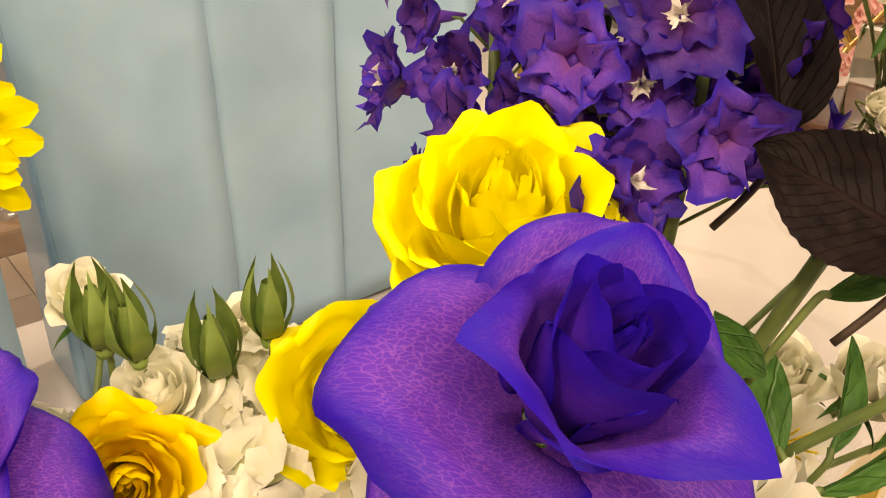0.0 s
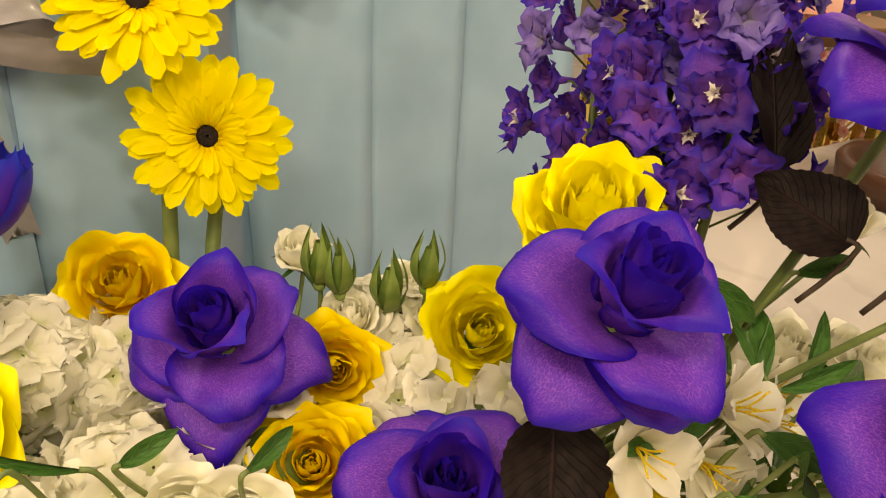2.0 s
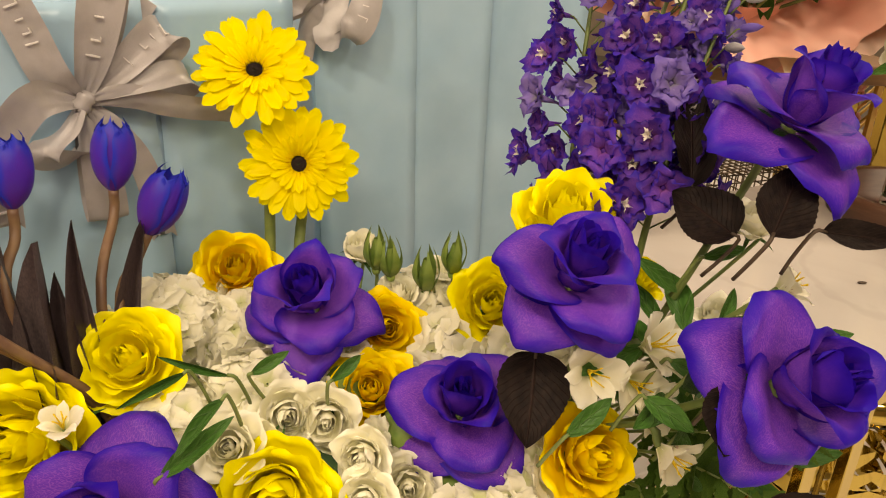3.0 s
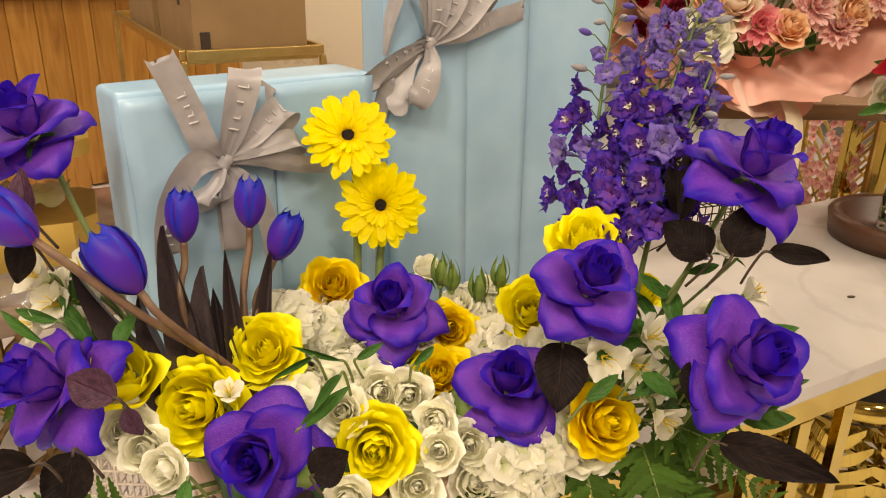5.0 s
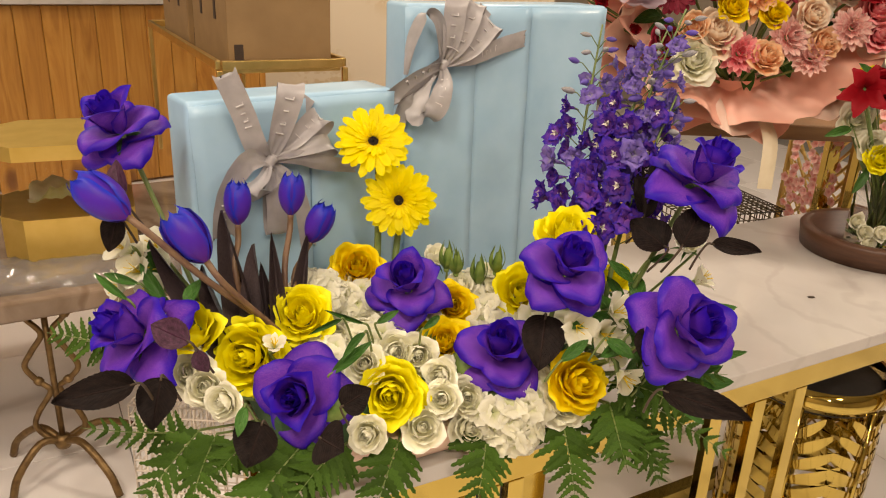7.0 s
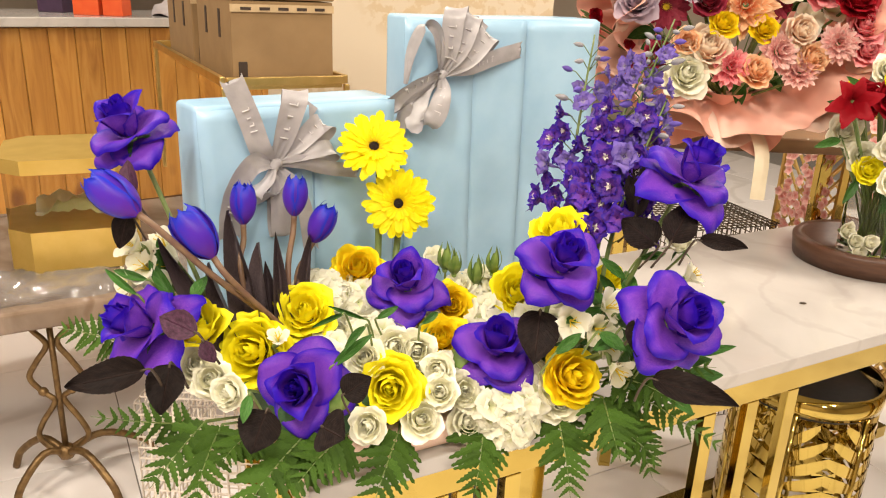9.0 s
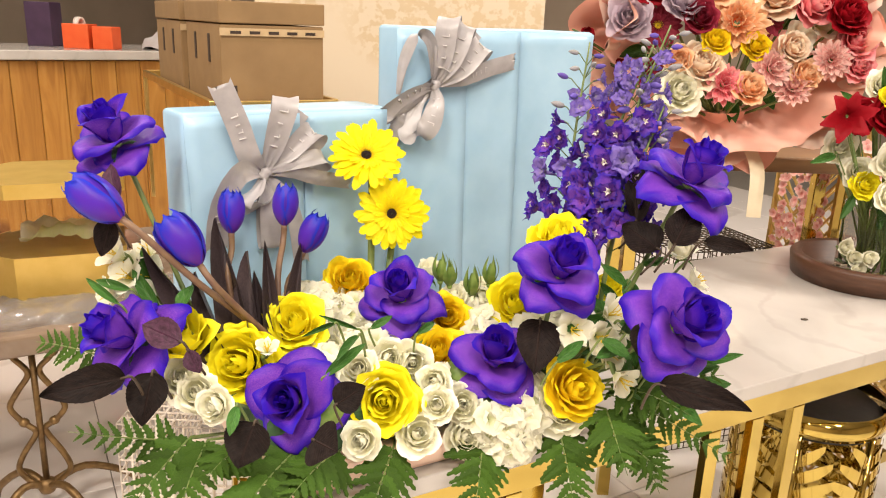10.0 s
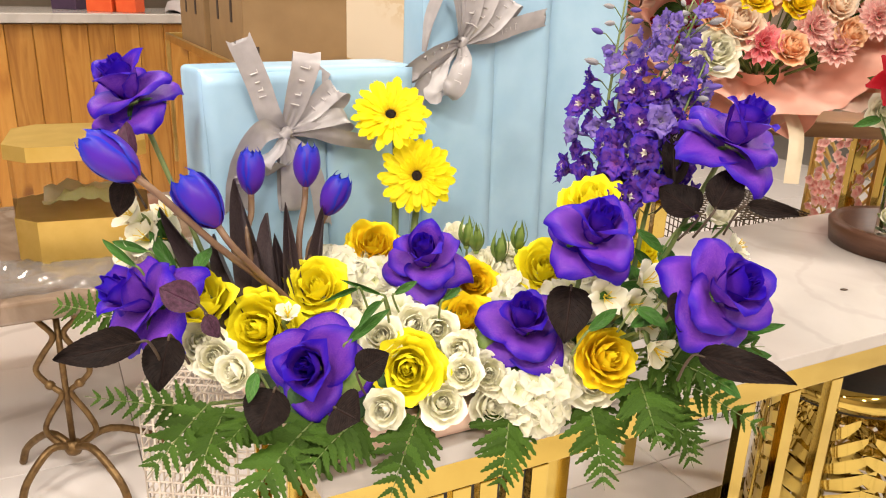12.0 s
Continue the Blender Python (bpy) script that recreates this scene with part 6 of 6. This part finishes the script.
for k in range(9):
    c = Vector((-0.085, 0.985, 1.10)) + SIDE * (0.05 * math.cos(k * 2.1)) + UP * (0.06 * math.sin(k * 1.7))
    rose("rose", c, facing(0.3 * math.cos(k), 0.3, 0.9), 0.016, "bud", "red", "small scarlet artificial blossom beside the bouquet", "rose", "bouquet flowers", BQ_ROOT, 20 * k, 0, thick=0.0015, sepals=False)

# ---- crumb on the marble ----
crumb = thing("leaf_scrap", W_(0.353, 0.743, 0.7005, 30), "tiny dark scrap of leaf lying on the marble", "scrap")
put("scrap", lathe("scrap", [(0.001, 0.0), (0.006, 0.0), (0.007, 0.0012), (0.004, 0.002), (0.001, 0.0022)], 9), M["twig"], crumb, Matrix.Diagonal((1.0, 0.55, 1, 1)))

# ---- tray with a vase of mixed flowers ----
TRAY = (0.478, 1.062, 0.70)
tray = thing("round_tray", W_(*TRAY), "round dark brown tray with a raised rim on the marble", "tray")
put("tray_dish", lathe("tray_dish", [(0.001, 0.004), (0.112, 0.004), (0.120, 0.044), (0.137, 0.046), (0.142, 0.040), (0.136, 0.001), (0.001, 0.001)], 56), M["tray"], tray)
vase = thing("glass_vase", W_(TRAY[0] + 0.02, TRAY[1] + 0.01, 0.705, 30), "square clear glass vase holding flower stems", "vase")
bmv = box_bm((0.11, 0.11, 0.15), 0.006, 2)
bmesh.ops.delete(bmv, geom=[f for f in bmv.faces if f.normal.z > 0.9], context="FACES")
mev = bpy.data.meshes.new("vase_wall")
bmv.to_mesh(mev)
bmv.free()
put("vase_wall", mev, M["glass"], vase, W_(0, 0, 0.076))
VROOT = (TRAY[0] + 0.02, TRAY[1] + 0.01, 0.73)
for k in range(9):
    put("stem", tube("vase_stem", [Vector((0.03 * math.cos(k), 0.03 * math.sin(2 * k), 0.01)), Vector((0.035 * math.cos(2.2 * k), 0.035 * math.sin(1.3 * k), 0.17))], 0.003, 6), M["bud_green"], vase)
MIXED = [("red", 0.034, 0.415, 1.00, 1.035), ("white", 0.03, 0.395, 1.03, 0.965), ("white", 0.03, 0.43, 1.00, 0.925), ("yellow", 0.028, 0.445, 0.985, 0.905), ("white", 0.03, 0.475, 0.96, 0.955), ("cream", 0.032, 0.45, 1.02, 1.09),
         ("yellow", 0.026, 0.40, 1.05, 1.04), ("red", 0.036, 0.465, 0.99, 1.04), ("white", 0.03, 0.50, 0.97, 1.0), ("yellow", 0.026, 0.515, 0.95, 0.94), ("white", 0.034, 0.53, 0.99, 1.07), ("cream", 0.03, 0.49, 0.96, 0.89), ("red", 0.034, 0.50, 1.03, 1.13),
         ("pink", 0.03, 0.41, 1.08, 1.12), ("yellow", 0.024, 0.46, 0.985, 1.075), ("cream", 0.028, 0.55, 0.96, 1.02)]
for k, (co, R, x, y, z) in enumerate(MIXED):
    rose("rose", (x, y, z), facing(-0.2 + 0.2 * math.sin(3 * k), 0.35, 0.85), R, "cup", co, {"red": "deep red rose in the mixed vase", "white": "white bloom in the mixed vase", "yellow": "yellow bloom in the mixed vase", "cream": "cream rose in the mixed vase", "pink": "pink bloom in the mixed vase"}[co],
         "rose", "vase flowers", VROOT, 25 * k, k % 3, sepals=False)
ax = facing(-0.3, 0.1, 0.95)
lm = standing(Vector((0.385, 0.965, 1.03)), ax, 15)
lily = thing("lily", lm, "open deep red lily with pointed petals in the vase", "lily", "vase flowers")
LILY = petal_data("lily_petal", 1.0, 0.30, 26, 74, 45, 14, 0.05, 0.4, 0.14, 0.07, 71, 6, 10, 1.6)
LILY.materials.append(M["red"])
for j in range(6):
    put("petal", LILY, M["red"], lily, pose(0, 0, 0, 5 * math.sin(4 * j), 0, 60 * j + 7 * math.sin(3 * j)) @ Matrix.Scale(0.056 * (1 + 0.1 * math.sin(5 * j)), 4))
put("stalk", tube("stalk", [Vector((0, 0, 0)), lm.inverted() @ Vector(VROOT)], 0.003, 6), M["stem"], lily)
for k in range(10):
    c = Vector((0.465, 1.02, 0.97)) + SIDE * (0.09 * math.cos(2.4 * k)) + UP * (0.10 * math.sin(2.4 * k))
    leaf(c, c + facing(math.cos(2.4 * k), math.sin(2.4 * k), 0.4) * 0.06, 0.018, "green", k, None, VROOT)
for k, (x, y, z) in enumerate([(0.445, 0.965, 0.745), (0.47, 0.955, 0.75), (0.455, 0.955, 0.725), (0.43, 0.975, 0.76)]):
    rose("rose", (x, y, z + 0.02), facing(0.2 * math.sin(k), 0.3, 0.9), 0.02, "bud", "white", "small white blossom drooping over the tray", "rose", "vase flowers", (0.47, 0.99, 0.71), 20 * k, 0, thick=0.0015, sepals=False)
lf = Vector((0.43, 0.99, 0.712))
leaf(lf, lf + Vector((-0.05, 0.02, 0.012)), 0.026, "green", 3, Vector((0, 0, 1)), (0.45, 0.98, 0.709))

# ---- gold lattice planter with pink blossom ----
planter = thing("lattice_planter", W_(0.503, 1.652, 0.0, 30), "tall gold lattice planter with pink blossom poking through", "planter")
lat = []
for face in range(4):
    fm = pose(0, 0, 0, 0, 0, -90 * face) @ pose(0, -0.13, 0)
    for k in range(-22, 16):
        for sgn in (1, -1):
            z0, x0, x1 = k * 0.042, -0.13, 0.13
            a, b = Vector((x0, 0, z0 if sgn > 0 else z0 + 0.26)), Vector((x1, 0, z0 + 0.26 if sgn > 0 else z0))
            if min(a.z, b.z) > 0.62 or max(a.z, b.z) < -0.02 or min(a.z, b.z) < -0.62:
                continue
            lat.append((tube("w", [fm @ (a + UP * 0.0), fm @ b], 0.004, 4), Matrix.Identity(4)))
put("lattice", joined("lattice", [(me, m) for me, m in lat], False), M["gold_dull"], planter, W_(0, 0, 0.02))
tagged(planter.children[0], kind="stuff")
for x in (-0.13, 0.13):
    for y in (-0.13, 0.13):
        put("post", box_mesh("planter_post", (0.012, 0.012, 0.93), 0.001), M["gold_dull"], planter, W_(x, y, 0.465))
sprig = joined("s", [(petal_data("q", 1.0, 0.5, 60, 80, 10, 0, 0.05, 0.0, 0.0, 0.05, 80, 4, 4), pose(0, 0, 0, 0, 0, 72 * k)) for k in range(5)])
blossom = []
for k in range(240):
    u, v, w = math.sin(12.9898 * k) * 43758.5453 % 1, math.sin(78.233 * k) * 43758.5453 % 1, math.sin(39.425 * k) * 24634.6345 % 1
    p = Vector((-0.14 + 0.28 * u, -0.15 - 0.03 * w, 0.60 + 0.33 * v)) if k % 2 else Vector((-0.15 - 0.03 * w, -0.14 + 0.2 * u, 0.60 + 0.33 * v))
    blossom.append((sprig, standing(p, Vector((u - 0.5 - (0 if k % 2 else 1), -1 if k % 2 else -0.2, v - 0.3)), 90 * u) @ Matrix.Scale(0.014, 4)))
bl = put("blossom", joined("blossom", blossom), M["pale_pink"], planter, None, "small pale pink blossom")
tagged(bl, kind="stuff")

# ---- wire boxes ----


def wire_box(m, size, pitch, r, material, label, faces):
    w, d, h = size
    t = thing("wire_box", m, label, "wire box")
    for nm in faces:
        rods = []
        if nm == "top":
            rods += [((x, 0, h), (x, d, h)) for x in np.arange(0, w + 1e-6, pitch)] + [((0, y, h), (w, y, h)) for y in np.arange(0, d + 1e-6, pitch)]
        elif nm in ("front", "back"):
            y = 0 if nm == "front" else d
            rods += [((x, y, 0), (x, y, h)) for x in np.arange(0, w + 1e-6, pitch)] + [((0, y, z), (w, y, z)) for z in np.arange(0, h + 1e-6, pitch)]
        else:
            x = 0 if nm == "left_side" else w
            rods += [((x, y, 0), (x, y, h)) for y in np.arange(0, d + 1e-6, pitch)] + [((x, 0, z), (x, d, z)) for z in np.arange(0, h + 1e-6, pitch)]
        ob = put(f"wire_{nm}", joined(f"wire_{nm}", [(tube("w", [a, b], r, 5), Matrix.Identity(4)) for a, b in rods]), material, t)
        tagged(ob, kind="stuff")
    return t


wire_box(W_(-0.470, 0.020, 0.0, 20), (0.30, 0.30, 0.672), 0.0168, 0.0014, M["wire_white"], "tall white wire mesh stand beside the table", ("front", "left_side", "top", "right_side", "back"))
wire_box(W_(0.10, 1.42, 0.0, 40), (0.32, 0.30, 0.60), 0.02, 0.0018, M["wire_gold"], "dark wire mesh stand on the floor behind the table", ("front", "left_side", "top", "right_side"))

# ---- drum stool with gold leaves ----
stool = thing("drum_stool", W_(0.412, 0.940, 0.0) @ Matrix.Diagonal((0.90, 0.90, 0.82, 1)), "gold drum stool with palm-leaf cut-outs and black padded seat", "stool")
put("seat_pad", lathe("seat_pad", [(0.001, 0.585), (0.13, 0.583), (0.145, 0.57), (0.147, 0.54), (0.001, 0.54)], 40), M["black"], stool, None, "black padded seat")
put("rim", lathe("rim", [(0.148, 0.60), (0.156, 0.60), (0.158, 0.565), (0.156, 0.55), (0.148, 0.55), (0.148, 0.60)], 48), M["gold"], stool)
put("foot_ring", lathe("foot_ring", [(0.148, 0.0), (0.156, 0.0), (0.156, 0.03), (0.148, 0.03), (0.148, 0.0)], 48), M["gold"], stool)


fing = []
for j in range(11):
    for side_ in (1, -1):
        y0 = 0.06 + 0.042 * j
        ln = 0.10 * math.sin(math.pi * (0.15 + 0.075 * j)) + 0.02
        fing.append((y0, side_, ln))
for k in range(6):
    base_an = 60 * k - 100
    blades = []
    for y0, sd, ln in fing:
        verts, fcs = [], []
        for i in range(7):
            q = i / 6
            wd = 0.017 * math.sin(math.pi * (0.12 + 0.8 * q)) ** 0.6
            for e_ in (-1, 1):
                an = radians(base_an) + sd * ln * q / 0.152
                rr = 0.152 + 0.006 * math.sin(q * 3)
                verts.append((rr * math.cos(an), rr * math.sin(an), y0 + 0.05 * q + e_ * wd))
        for i in range(6):
            fcs.append((2 * i, 2 * i + 1, 2 * i + 3, 2 * i + 2))
        blades.append((mesh_of("b", verts, fcs), Matrix.Identity(4)))
    blades.append((tube("r", [(0.152 * math.cos(radians(base_an)), 0.152 * math.sin(radians(base_an)), z) for z in (0.01, 0.55)], 0.006, 6), Matrix.Identity(4)))
    put("palm_leaf", joined("palm_leaf", blades), M["gold"], stool, None, "cut gold metal palm leaf")

# ---- far shelf with red flowers ----
shelf = thing("flower_shelf", W_(2.6, 4.6, 0, -20), "far wooden display shelf filled with red flowers", "shelf")
put("shelf_board", box_mesh("shelf_board", (2.6, 0.4, 0.9), 0.01), M["wood_dark"], shelf, W_(0, 0.2, 0.45))
mass = []
for k in range(170):
    u, v, w = math.sin(12.9898 * k + 1) * 43758.5453 % 1, math.sin(78.233 * k + 2) * 43758.5453 % 1, math.sin(39.425 * k + 3) * 24634.6345 % 1
    mass.append((sprig, standing((-1.25 + 2.5 * u, 0.05 + 0.2 * w, 0.90 + 0.55 * v), Vector((u - 0.5, -1, 0.5)), 80 * w) @ Matrix.Scale(0.05 + 0.03 * w, 4)))
rf = put("flower_mass", joined("flower_mass", mass), M["red"], shelf, None, "dense red blossom")
tagged(rf, kind="stuff")

# ---- floor tiles ----
tile_me = box_mesh("tile", (0.597, 0.597, 0.01), 0.0012, 1)
floor_ob = bpy.data.objects["floor"]
for i in range(-7, 8):
    for j in range(-6, 9):
        p = CORNER + ALONG * (-0.079 + 0.3 + 0.6 * i) + INTO * (1.25 - 0.3 + 0.6 * j)
        if -4.5 < p.x < 4.0 and -3.0 < p.y < 6.5:
            put("tile", tile_me, M["tile"], floor_ob, Matrix.Translation((0.6 + p.x, p.y - 1.6, 0.056 - 0.005 + 0.0005 * math.sin(7 * i + 3 * j))) @ pose(0, 0, 0, 0, 0, TABLE_TURN))
